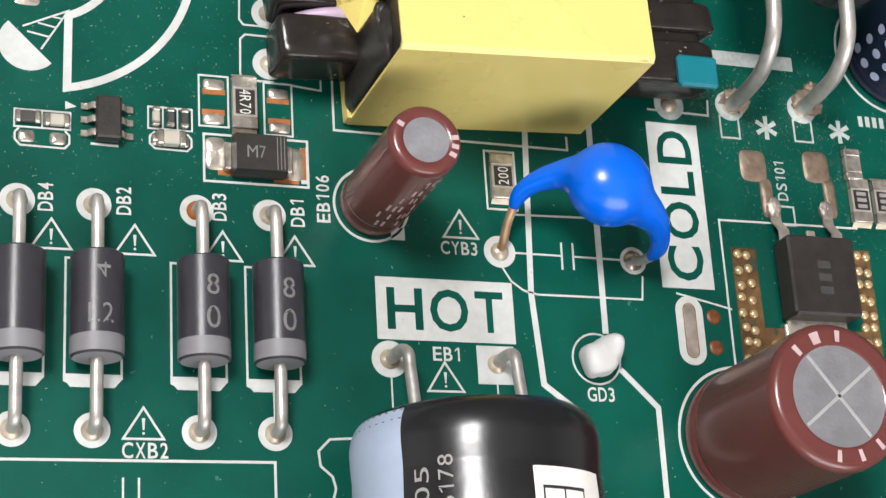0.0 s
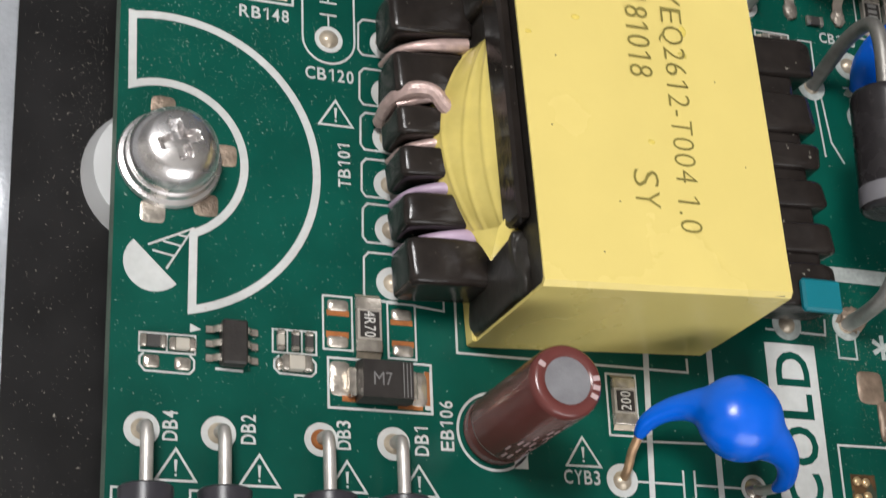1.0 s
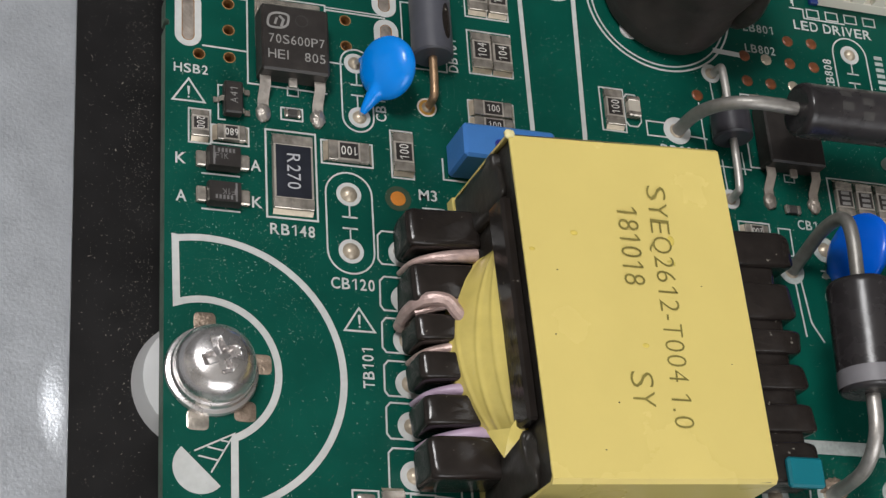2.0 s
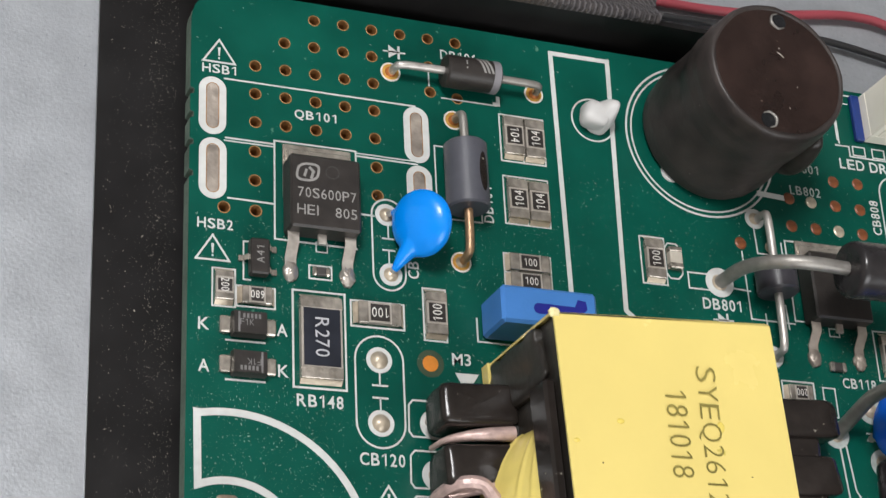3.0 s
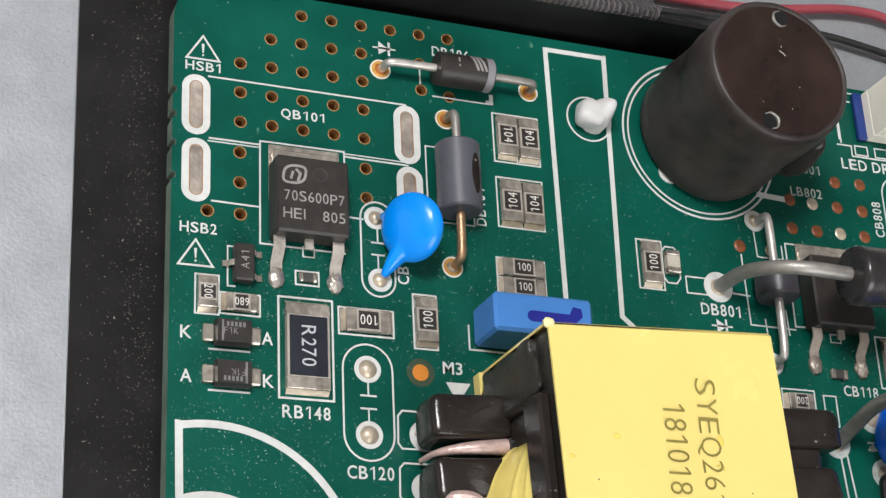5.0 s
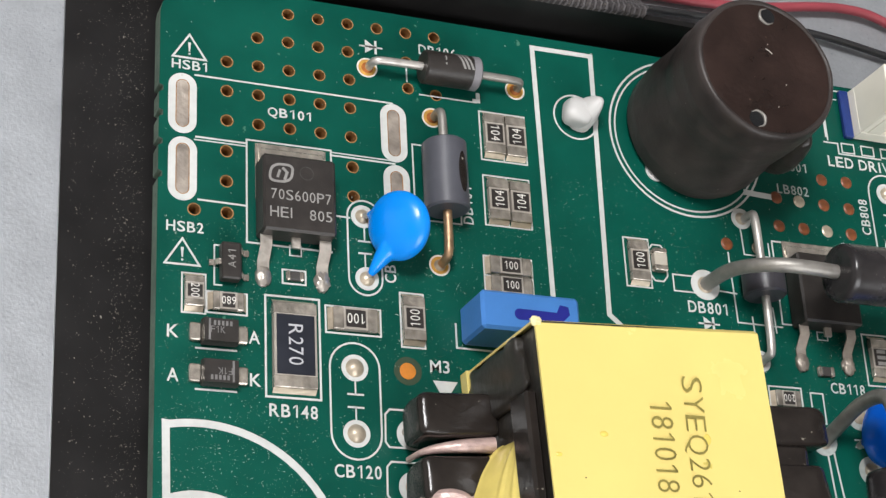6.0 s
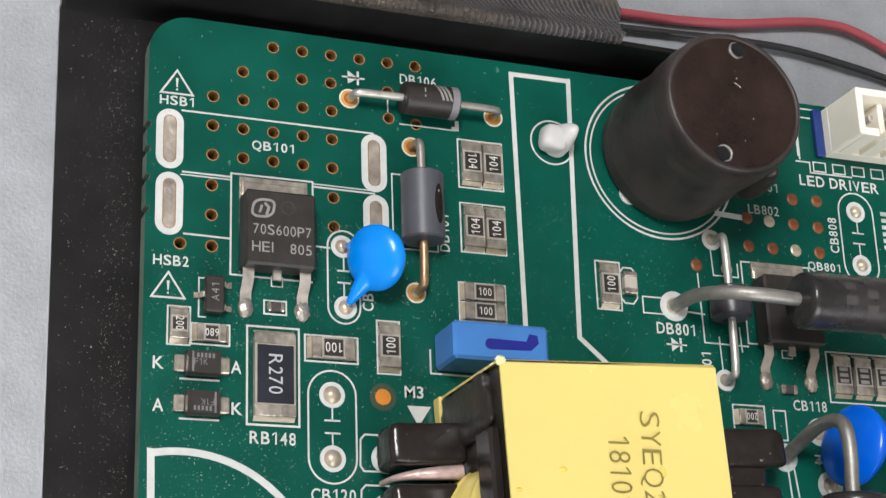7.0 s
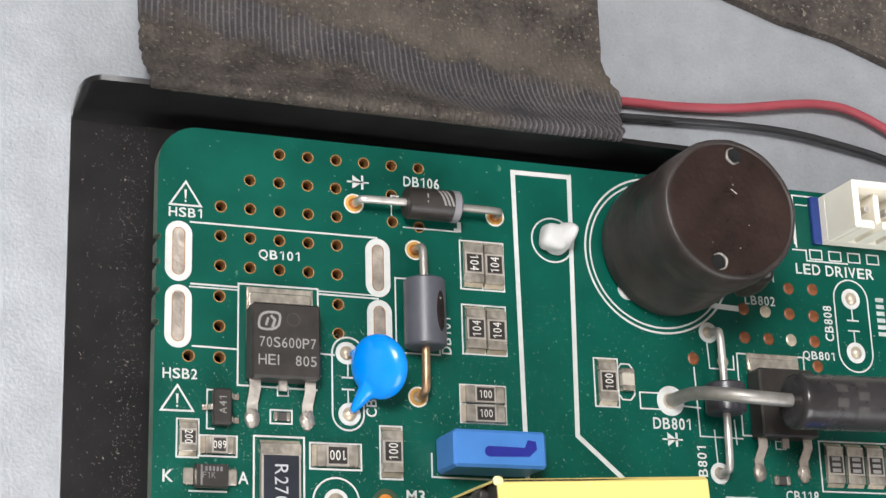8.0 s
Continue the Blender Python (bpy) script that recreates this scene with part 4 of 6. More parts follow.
def solder_blob(x, y, rx, ry, h, mat=TIN, label="bare tinned solder pad"):
    g = Geo()
    prof = [(1.0, 0.0), (0.95, 0.25), (0.75, 0.65), (0.4, 0.93), (0.1, 1.0)]
    vs, fs = [], []
    seg = 20
    for r, z in prof:
        for k in range(seg):
            a = 2 * math.pi * k / seg
            p = 0.45
            c, s = math.cos(a), math.sin(a)
            vs.append((x + rx * r * math.copysign(abs(c) ** p, c), y + ry * r * math.copysign(abs(s) ** p, s), z * h + 0.02))
    for i in range(len(prof) - 1):
        for k in range(seg):
            fs.append((i * seg + k, i * seg + (k + 1) % seg, (i + 1) * seg + (k + 1) % seg, (i + 1) * seg + k))
    fs.append(tuple((len(prof) - 1) * seg + k for k in range(seg)))
    part("solder_pad", g.add(vs, fs), mat, board, label, 80)


for x, y, rx, ry in ((2.7, 16.95, 0.55, 0.45), (4.75, 16.9, 0.55, 0.45), (11.3, 17.4, 0.35, 0.45), (13.2, 17.4, 0.35, 0.45),
                     (15.3, 21.85, 0.75, 0.42), (19.85, 21.55, 0.75, 0.42), (15.25, 19.25, 0.75, 0.42), (19.9, 18.95, 0.75, 0.42), (15.35, 16.7, 0.75, 1.2), (20.9, 16.3, 0.65, 1.2)):
    solder_blob(x, y, rx, ry, 0.18)


for x, y, w, h in ((15.3, 21.3, 0.8, 0.2), (19.85, 21.0, 0.8, 0.2), (15.25, 19.75, 0.8, 0.22), (19.9, 19.45, 0.8, 0.22), (16.6, 15.35, 1.1, 0.22), (20.3, 15.1, 0.9, 0.25), (21.55, 16.4, 0.18, 1.2)):
    part("bare_copper", Geo().box(x - w, x + w, y - h, y + h, 0, 0.025), RUST, board)


def sma_diode(x, y, w, d, h, text, rz=0.0, label="black rectangular surface-mount diode", bar=True, mat=BLACK, th=0.9, rot=0.0, out=0.5):
    """Body along local x, with a flat lead at each end."""
    ob = thing("surface_diode", label, "diode", x, y, 0.03, rz, "surface-mount diodes")
    g = Geo()
    a, b = w / 2, d / 2
    vs = [(sx * a * k, sy * b * k, z) for z, k in ((0.1, 0.95), (h * 0.5, 1.0), (h, 0.93)) for sx, sy in ((-1, -1), (1, -1), (1, 1), (-1, 1))]
    fs = [(0, 1, 2, 3), (8, 9, 10, 11)] + [(i * 4 + k, i * 4 + (k + 1) % 4, i * 4 + 4 + (k + 1) % 4, i * 4 + 4 + k) for i in (0, 1) for k in range(4)]
    body = part("body", g.add(vs, fs), mat, ob, angle=15)
    for s in (-1, 1):
        g = Geo().box(min(s * a * 0.97, s * (a + out)), max(s * a * 0.97, s * (a + out)), -b * 0.7, b * 0.7, 0.0, h * 0.45, 0.1)
        part("lead", g, TIN, ob)
    if text:
        part("marking", writing(text, -0.1 * w, 0, th, rot, None, h + 0.01), PRINT if mat == GREYBODY else DIMPRINT, body)
    if bar:
        for k in range(3):
            part("cathode_line", Geo().box(a * (0.55 + 0.13 * k), a * (0.585 + 0.13 * k), -b * 0.85, b * 0.85, h, h + 0.01), DIMPRINT, body)
    return ob


sma_diode(18.2, 16.35, 3.8, 2.8, 1.7, "M7", 0, "black surface-mount diode marked M7")
fa = sma_diode(4.55, 48.85, 2.7, 1.85, 1.15, "F1K", 0, bar=False, mat=BLACK, th=0.5, out=0.8)
part("cathode_line", Geo().box(-0.95, -0.8, -0.8, 0.8, 1.15, 1.16), DIMPRINT, fa)
part("marking", bars(0.1, 0.5, 0.36, 0, 1.5, 1.162, 5), DIMPRINT, fa)
fb = sma_diode(4.55, 45.75, 2.7, 1.85, 1.15, "F1K", 180, bar=False, mat=BLACK, th=0.5, out=0.8)
part("cathode_line", Geo().box(-0.95, -0.8, -0.8, 0.8, 1.15, 1.16), DIMPRINT, fb)
part("marking", bars(0.1, 0.5, 0.36, 0, 1.5, 1.162, 5), DIMPRINT, fb)


def gull(g, x, y0, y1, w, h):
    """A gull-wing lead stepping from the body at y0 down to the board at y1."""
    s = 1 if y1 > y0 else -1
    prof = [(y0, h), (y0 + s * 0.25 * abs(y1 - y0), h), (y0 + s * 0.55 * abs(y1 - y0), 0.12), (y1, 0.1)]
    t = 0.12
    vs, fs = [], []
    for y, z in prof:
        vs += [(x - w / 2, y, z), (x + w / 2, y, z), (x + w / 2, y, z + t), (x - w / 2, y, z + t)]
    for i in range(len(prof) - 1):
        for k in range(4):
            fs.append((4 * i + k, 4 * i + (k + 1) % 4, 4 * i + 4 + (k + 1) % 4, 4 * i + 4 + k))
    fs += [(0, 1, 2, 3), tuple(range(4 * len(prof) - 4, 4 * len(prof)))]
    return g.add(vs, fs)


sot = thing("transistor", "small black three-legged transistor marked A41", "transistor", 5.35, 54.4, 0.03)
part("body", Geo().box(-0.75, 0.75, -1.45, 1.45, 0.1, 1.05, 0.12), BLACK, sot)
part("marking", writing("A41", 0, 0.1, 0.6, 90, 1.4, 1.06), PRINT, sot)
for sx, yy in ((-1, 0.0), (1, 0.95), (1, -0.95)):
    g = Geo()
    gull(g, 0, 0.7, 1.5, 0.45, 0.5)
    ob = part("leg", g, TIN, sot)
    ob.matrix_basis = Matrix.Translation((0, yy * MM, 0)) @ pose(0, 0, 0, 0, 0, -90 * sx)

soic = thing("controller_chip", "small black six-legged controller chip", "chip", 7.95, 18.35, 0.03)
part("body", Geo().box(-0.85, 0.85, -1.5, 1.5, 0.1, 1.15, 0.12), BLACK, soic)
for sx in (-1, 1):
    for k in range(3):
        g = Geo()
        gull(g, 0, 0.8, 1.75, 0.45, 0.5)
        part("leg", g, TIN, soic).matrix_basis = Matrix.Translation((0, (k - 1) * 0.98 * MM, 0)) @ pose(0, 0, 0, 0, 0, -90 * sx)


LEG = material("tinned_leg", (0.44, 0.40, 0.36), 0.38, 0.65, vary=0.35, scale=1300, bump=0.5, bump_scale=1300)
FAINT = material("faint_print", (0.045, 0.042, 0.04), 0.6, vary=0.2)


def power_transistor(x, y, rz, label, lines=(), leg_mat=None):
    """Tab towards local +y, legs towards -y."""
    ob = thing("power_transistor", label, "transistor", x, y, 0.03, rz)
    part("body", Geo().box(-2.85, 2.85, -3.1, 3.1, 0.12, 2.3, 0.18), BLACK, ob)
    part("mounting_tab", Geo().box(-2.55, 2.55, 2.9, 4.4, 0.0, 0.55, 0.12).box(-2.7, 2.7, 3.3, 4.9, 0.0, 0.2, 0.05), TIN, ob, "tinned metal tab")
    for px in (-2.3, 2.3):
        g = Geo()
        gull(g, px, -3.0, -6.4, 0.9, 1.0)
        g.ball((px, -6.0, 0.1), 0.6, 0.85, 0.34, None, 20, 12, 0.35)
        part("leg", g, leg_mat or LEG, ob, angle=70)
    part("leg", Geo().box(-0.35, 0.35, -3.9, -3.0, 0.9, 1.2, 0.05), leg_mat or LEG, ob, "short cut-off middle leg")
    for text, cx, cy, h, w in lines:
        part("marking", writing(text, cx, cy, h, 0, w, 2.31), PRINT, ob)
    return ob


q1 = power_transistor(10.25, 59.75, 0, "black power transistor marked 70S600P7, tinned legs and tab",
                      (("70S600P7", 0.1, -0.2, 0.85, 4.7), ("HEI", -1.5, -1.65, 0.85, 1.7), ("805", 1.6, -1.65, 0.85, 1.75)))
blob = [(-1.45 + 0.85 * math.copysign(abs(math.cos(a)) ** 0.7, math.cos(a)) + 0.22 * math.sin(a), 1.55 + 0.72 * math.copysign(abs(math.sin(a)) ** 0.7, math.sin(a))) for a in np.linspace(0, 2 * math.pi, 25)[:-1]]
mark = part("maker_mark", Geo().stroke(blob, 0.2, 2.3, 2.315, True), PRINT, q1)
part("maker_stem", Geo().stroke([(-1.75, 1.15), (-1.55, 1.8)], 0.2, 2.3, 2.316).stroke([(-1.2, 1.0), (-1.0, 1.65), (-1.35, 2.0)], 0.22, 2.3, 2.317), PRINT, mark)
part("ejector_mark", Geo().ring(0.55, 1.75, 0.5, 0.56, 2.29, 2.312, 24), FAINT, q1)
power_transistor(56.7, 56.9, 0, "black power transistor under a bridging diode, tarnished legs", leg_mat=SLOT)
part("tinned_land", Geo().box(7.45, 13.1, 60.0, 64.7, 0, 0.04), TIN, board, "tinned copper land")
FLUXED = material("flux_stained_solder", (0.20, 0.145, 0.105), 0.42, 0.35, vary=0.5, scale=1300, bump=0.6, bump_scale=1200)
q3 = power_transistor(60.9, 9.6, 180, "black dusty rectifier chip with tarnished legs", leg_mat=SLOT)
part("marking", bars(0, 0.2, 1.1, 90, 3.0, 2.315), FAINT, q3)
# long tinned lands that the rectifier's legs are soldered to
for x, y in ((57.3, 19.0), (62.9, 19.3)):
    solder_blob(x, y, 1.15, 1.3, 0.2, FLUXED, "tarnished solder land")
    solder_blob(x + 0.9, y - 2.6, 0.55, 1.6, 0.25, FLUXED, "tarnished solder land")

# copper land with solder beads round the rectifier
part("copper_land", Geo().box(54.5, 56.6, 3.0, 12.2, 0, 0.03).box(56.6, 65.2, 3.0, 6.0, 0, 0.03).box(65.2, 66.6, 3.0, 12.6, 0, 0.03), material("dirty_copper", (0.14, 0.075, 0.03), 0.5, 0.3, vary=0.5, scale=1400, speck=(0.05, 0.06, 0.04), speck_amount=0.12, speck_scale=900), board, "dirty bare orange copper land")
BEAD = material("gilded_solder", (0.62, 0.44, 0.24), 0.3, 0.5, vary=0.3, scale=1500)
bead_me = Geo().ball((0, 0, 0.05), 0.36, 0.36, 0.22, None, 12, 8).mesh("solder_bead", 80)
bead_me.materials.append(BEAD)
rnd = random.Random(5)
for k in range(8):
    for j in range(2):
        part("solder_bead", bead_me, TIN, board).location = ((54.95 + 0.85 * j + rnd.uniform(-.1, .1)) * MM, (11.6 - 1.15 * k + rnd.uniform(-.15, .15)) * MM, 0.00003)
        part("solder_bead", bead_me, TIN, board).location = ((65.4 + 0.75 * j + rnd.uniform(-.1, .1)) * MM, (12.0 - 1.15 * k + rnd.uniform(-.15, .15)) * MM, 0.00003)
        part("solder_bead", bead_me, TIN, board).location = ((57.2 + 1.0 * k + rnd.uniform(-.15, .15)) * MM, (3.8 + 0.95 * j + rnd.uniform(-.1, .1)) * MM, 0.00003)


def axial_diode(x, y, half, r, z, span0, span1, rz, body, band=None, marks=(), label="", lead=0.45, lead_mat=(WIRE, WIRE), band_w=1.3, along=None):
    """Body on local y with centre at the origin, leads to the board at span0 (negative y) and span1."""
    ob = thing("axial_diode", label, "diode", x, y, 0.0, rz, "through-hole diodes")
    turn = pose(0, 0, 0, -90, 0, 0)
    prof = [(r * 0.9, -half), (r, -half + 0.15), (r, half - 0.15), (r * 0.9, half)]
    core = part("body", Geo().lathe(prof, 36, Matrix.Translation((0, 0, z)) @ turn), body, ob)
    if band is not None:
        lo, hi = (-half + 0.12, -half + band_w) if band < 0 else (half - band_w, half - 0.12)
        part("cathode_band", Geo().lathe([(r + 0.012, lo), (r + 0.012, hi)], 36, Matrix.Translation((0, 0, z)) @ turn, cap=False), BAND, core)
        e = -half - 0.004 if band < 0 else half + 0.004
        part("band_end", Geo().lathe([(r * 0.9, e - 0.003), (r * 0.9, e + 0.003)], 36, Matrix.Translation((0, 0, z)) @ turn), BAND, core)
    for s, end, lm in ((-1, span0, lead_mat[0]), (1, span1, lead_mat[1])):
        q = abs(end)
        part("lead", Geo().tube([(0, s * (half - 0.2), z), (0, s * (half + 0.3 * (q - half)), z), (0, s * (q - 0.55), z * 0.93), (0, s * (q - 0.08), z * 0.62), (0, s * q, 0.1)], lead, 12), lm, ob)
    for text, dy, h, w, ang, rot in marks:
        vs, fs = glyphs(text)
        pts = []
        c, si = math.cos(radians(rot)), math.sin(radians(rot))
        for a, b in vs:
            u, v = c * a * w - si * b * h, si * a * w + c * b * h
            th = radians(ang) + u / r
            pts.append(((r + 0.015) * math.sin(th), dy + v, z + (r + 0.015) * math.cos(th)))
        part("marking", Geo().add(pts, fs), DIMPRINT, core)
    return ob


for x, marks in ((2.2, ()), (7.15, (("4", 1.9, 0.9, 1.0, 5, 90), ("L2", -0.9, 1.3, 1.6, 0, 0))), (14.0, (("8", 1.3, 1.4, 0.85, 10, 0), ("0", -0.9, 1.5, 0.95, 10, 0))),
                 (19.02, (("8", 1.3, 1.4, 0.85, 10, 0), ("0", -0.9, 1.5, 0.95, 10, 0)))):
    axial_diode(x, 4.85, 3.45, 1.72, 1.85, 7.65, 7.57, 0, GREYBODY, -1, marks, "dark grey axial rectifier diode with pale band, tinned leads", 0.42)
axial_diode(22.3, 62.9, 2.92, 1.78, 1.95, 6.7, 6.1, 0, material("mid_grey_epoxy", (0.072, 0.073, 0.088), 0.4, vary=0.12, bump=0.05), None, (), "grey axial diode with black smudge, browned lead", 0.36, (WIRE_BROWN, WIRE_DULL))
smudge = Geo()
vs = []
for k in range(20):
    a = 2 * math.pi * k / 20
    th = radians(29) + 0.27 * math.cos(a)
    vs.append((1.795 * math.sin(th), -0.1 + 1.75 * math.sin(a), 1.95 + 1.795 * math.cos(th)))
smudge.add(vs + [(1.80 * math.sin(radians(29)), -0.1, 1.95 + 1.80 * math.cos(radians(29)))], [(k, (k + 1) % 20, 20) for k in range(20)])
part("smudge", smudge, BOBBIN, bpy.data.objects["axial_diode.004"], "black oval smudge")
axial_diode(23.35, 72.7, 2.4, 1.38, 1.6, 6.5, 6.5, -90, BLACK, 1, (), "small black axial diode with pale band, shiny leads", 0.34, (WIRE, WIRE_DULL), 0.75)
small = bpy.data.objects["axial_diode.005"]
for k in range(3):
    vs = []
    for j in range(7):
        th = radians(-48 + 11 * j)
        for dy in (0.0, 0.2):
            vs.append((1.393 * math.sin(th), 0.15 + 0.36 * k + dy + 0.09 * j, 1.6 + 1.393 * math.cos(th)))
    part("printed_stripe", Geo().add(vs, [(2 * j, 2 * j + 1, 2 * j + 3, 2 * j + 2) for j in range(6)]), PRINT, small)
part("printed_bars", Geo().add([(-0.55, -0.9, 2.89), (-0.3, -0.9, 2.97), (0.3, -0.9, 2.97), (0.3, -0.78, 2.97), (-0.3, -0.78, 2.97), (-0.55, -0.78, 2.89)], [(0, 1, 4, 5), (1, 2, 3, 4)]), PRINT, small)
axial_diode(50.4, 57.0, 1.35, 1.8, 2.0, 6.4, 6.4, 0, GREYBODY, None, (), "stubby grey axial diode under a thick lead", 0.36)

# ---- big upright-mounted rectifier diodes ----


HIGHBODY = material("glossy_black_epoxy", (0.028, 0.025, 0.026), 0.27, vary=0.3, scale=900, bump=0.12, bump_scale=900, speck=(0.16, 0.14, 0.12), speck_amount=-0.05)


def high_diode(name_label, body_from, body_to, r, lead_a, lead_b, band, lead_r=0.6):
    ob = thing("rectifier_diode", name_label, "diode", 0, 0, 0, 0, "raised rectifier diodes")
    a, b = Vector(body_from), Vector(body_to)
    m = Matrix.Translation(a) @ (b - a).to_track_quat("Z", "Y").to_matrix().to_4x4()
    ln = (b - a).length
    part("body", Geo().lathe([(r * 0.3, -0.05), (r * 0.8, 0.0), (r * 0.93, 0.12), (r * 0.99, 0.4), (r, 0.7), (r, ln - 0.7), (r * 0.99, ln - 0.4), (r * 0.93, ln - 0.12), (r * 0.8, ln), (r * 0.3, ln + 0.05)], 40, m), HIGHBODY, ob, angle=60)
    if band:
        part("cathode_band", Geo().lathe([(r * 0.995 + 0.02, 0.4), (r + 0.02, 0.75), (r + 0.02, 1.85)], 40, m, cap=False), BAND, ob)
    for pts, lm in ((lead_a, WIRE), (lead_b, WIRE_DULL)):
        if pts:
            part("lead", Geo().tube(pts, lead_r, 12, 8), lm, ob)
    return ob


d1 = high_diode("large black rectifier diode with grey band on raised leads", (55.6, 29.7, 8.6), (55.6, 39.2, 9.2), 2.7,
                [(55.6, 30, 8.6), (55.5, 26.5, 8.2), (55.6, 24.4, 6.0), (55.8, 23.9, 3.0), (55.9, 23.9, 0.1)],
                [(55.6, 39, 9.2), (55.6, 43.4, 9.5), (55.6, 45.3, 8.6), (55.7, 45.7, 5.6), (55.7, 44.9, 2.2), (55.6, 44.2, 0.1)], True)
part("marking", Geo().add([(56.22 + a * 1.12, 33.4 + b * 1.7, 8.9 + 2.68 - 0.45 * abs(a)) for a, b in glyphs("0")[0]], glyphs("0")[1]), PRINT, d1)
high_diode("large black rectifier diode with grey band on raised leads", (61.9, 29.7, 8.6), (61.9, 39.2, 9.2), 2.7,
           [(61.9, 30, 8.6), (61.8, 26.5, 8.2), (61.9, 24.6, 6.0), (62.1, 24.2, 3.0), (62.3, 24.2, 0.1)],
           [(61.9, 39, 9.2), (61.9, 43.4, 9.5), (61.9, 45.3, 8.6), (62.0, 45.7, 5.6), (62.0, 44.9, 2.2), (61.9, 44.2, 0.1)], True)
high_diode("large black diode bridging over smaller parts, dull leads", (53.1, 55.6, 8.3), (63.2, 55.75, 8.3), 2.4,
           [(62.2, 55.95, 8.3), (65.2, 56.0, 8.1), (67.0, 56.1, 6.4), (67.6, 56.1, 3.4), (67.7, 56.1, 0.1)], [(53.4, 55.65, 8.3), (49.4, 55.8, 8.2), (47.2, 56.3, 6.6), (46.2, 56.9, 3.6), (46.0, 57.0, 0.1)], False)

bridge = bpy.data.objects["rectifier_diode.002"]
for x, a0, n in ((56.2, 8, 2), (58.3, 8, 3)):
    g = Geo()
    for k in range(n):
        vs = []
        for j in range(5):
            th = radians(a0 - 20 + 24 * (k - n / 2 + 0.5) * 1.3 + 4.5 * j)
            for dx in (0.0, 1.1):
                vs.append((x + dx, 55.68 - 2.415 * math.sin(th), 8.3 + 2.415 * math.cos(th)))
        g.add(vs, [(2 * j, 2 * j + 1, 2 * j + 3, 2 * j + 2) for j in range(4)])
    part("marking", g, FAINT, bridge)

# ---- disc capacitors ----


def flow_together(ob, voxel=0.12, rounds=22):
    """Lets the dipped coating of a body and its legs run together."""
    re = ob.modifiers.new("skin", "REMESH")
    re.mode, re.voxel_size, re.use_smooth_shade = "VOXEL", voxel * MM, True
    sm = ob.modifiers.new("even", "SMOOTH")
    sm.factor, sm.iterations = 0.5, rounds
    return ob


def disc_capacitor(label, centre, normal, r, thick, arms, mat, wires):
    ob = thing("disc_capacitor", label, "capacitor", 0, 0, 0, 0, "blue disc capacitors")
    m = Vector(normal).to_track_quat("Z", "Y").to_matrix().to_4x4()
    g = Geo().ball(centre, r, r, thick, m, 36, 20, 0.02)
    for pts, rad in arms:
        g.tube(pts, rad, 14, 8)
    flow_together(part("coated_disc", g, mat, ob, angle=80), 0.1, 24)
    for pts, rad, lm in wires:
        part("lead", Geo().tube(pts, rad, 10), lm, ob)
    return ob


safety = thing("disc_capacitor", "glossy blue disc safety capacitor on bent coated legs", "capacitor", 0, 0, 0, 0, "blue disc capacitors")
g = Geo().ball((41.55, 13.7, 6.8), 3.15, 3.05, 2.5, None, 40, 24)
g.tube([(36.15, 13.3, 2.0), (36.4, 14.1, 3.0), (37.2, 14.65, 4.0), (38.4, 14.85, 5.0), (39.6, 14.6, 5.9), (41.0, 14.0, 6.6)], [0.5, 0.7, 0.8, 1.0, 1.5, 2.1], 18, 8)
g.tube([(42.4, 13.1, 6.9), (44.0, 12.3, 6.5), (45.2, 11.6, 6.0), (46.0, 10.9, 5.0), (46.4, 10.3, 3.8), (46.35, 10.1, 2.3)], [2.0, 1.5, 1.05, 0.82, 0.7, 0.45], 18, 8)
g.ball((39.9, 14.15, 6.15), 1.5, 1.4, 1.35).ball((43.7, 12.6, 6.5), 1.5, 1.4, 1.3)
flow_together(part("coated_disc", g, BLUE, safety, angle=80), 0.12, 75)
part("lead", Geo().tube([(36.2, 13.4, 2.2), (35.95, 12.5, 1.5), (35.8, 11.4, 0.9), (35.77, 10.8, 0.1)], 0.32, 10), WIRE_BROWN, safety)
part("lead", Geo().tube([(46.35, 10.1, 2.6), (46.3, 10.3, 1.2), (46.25, 10.65, 0.1)], 0.36, 10), WIRE, safety)
disc_capacitor("glossy bright blue disc capacitor standing on two leads", (17.95, 57.95, 2.6), (-0.78, -0.27, 0.56), 2.72, 1.15,
               [([(17.75, 57.1, 1.9), (17.15, 56.0, 1.4), (16.65, 55.2, 0.95), (16.3, 54.6, 0.4)], [0.95, 0.75, 0.5, 0.3]), ([(16.9, 59.0, 2.0), (16.2, 59.4, 0.8)], [0.55, 0.32])], BLUE2,
               [([(16.3, 54.7, 0.5), (16.2, 54.45, 0.1)], 0.25, WIRE), ([(16.2, 59.4, 0.9), (16.0, 59.55, 0.1)], 0.25, WIRE)])
disc_capacitor("glossy blue disc capacitor between two rectifier diodes", (59.6, 44.4, 4.5), (-0.9, 0.1, 0.22), 3.6, 1.2,
               [([(59.0, 44.5, 2.4), (59.0, 44.0, 0.6)], [0.8, 0.35])], BLUE, [([(59.0, 44.1, 0.8), (59.0, 44.0, 0.0)], 0.3, WIRE)])

# ---- electrolytic capacitors ----


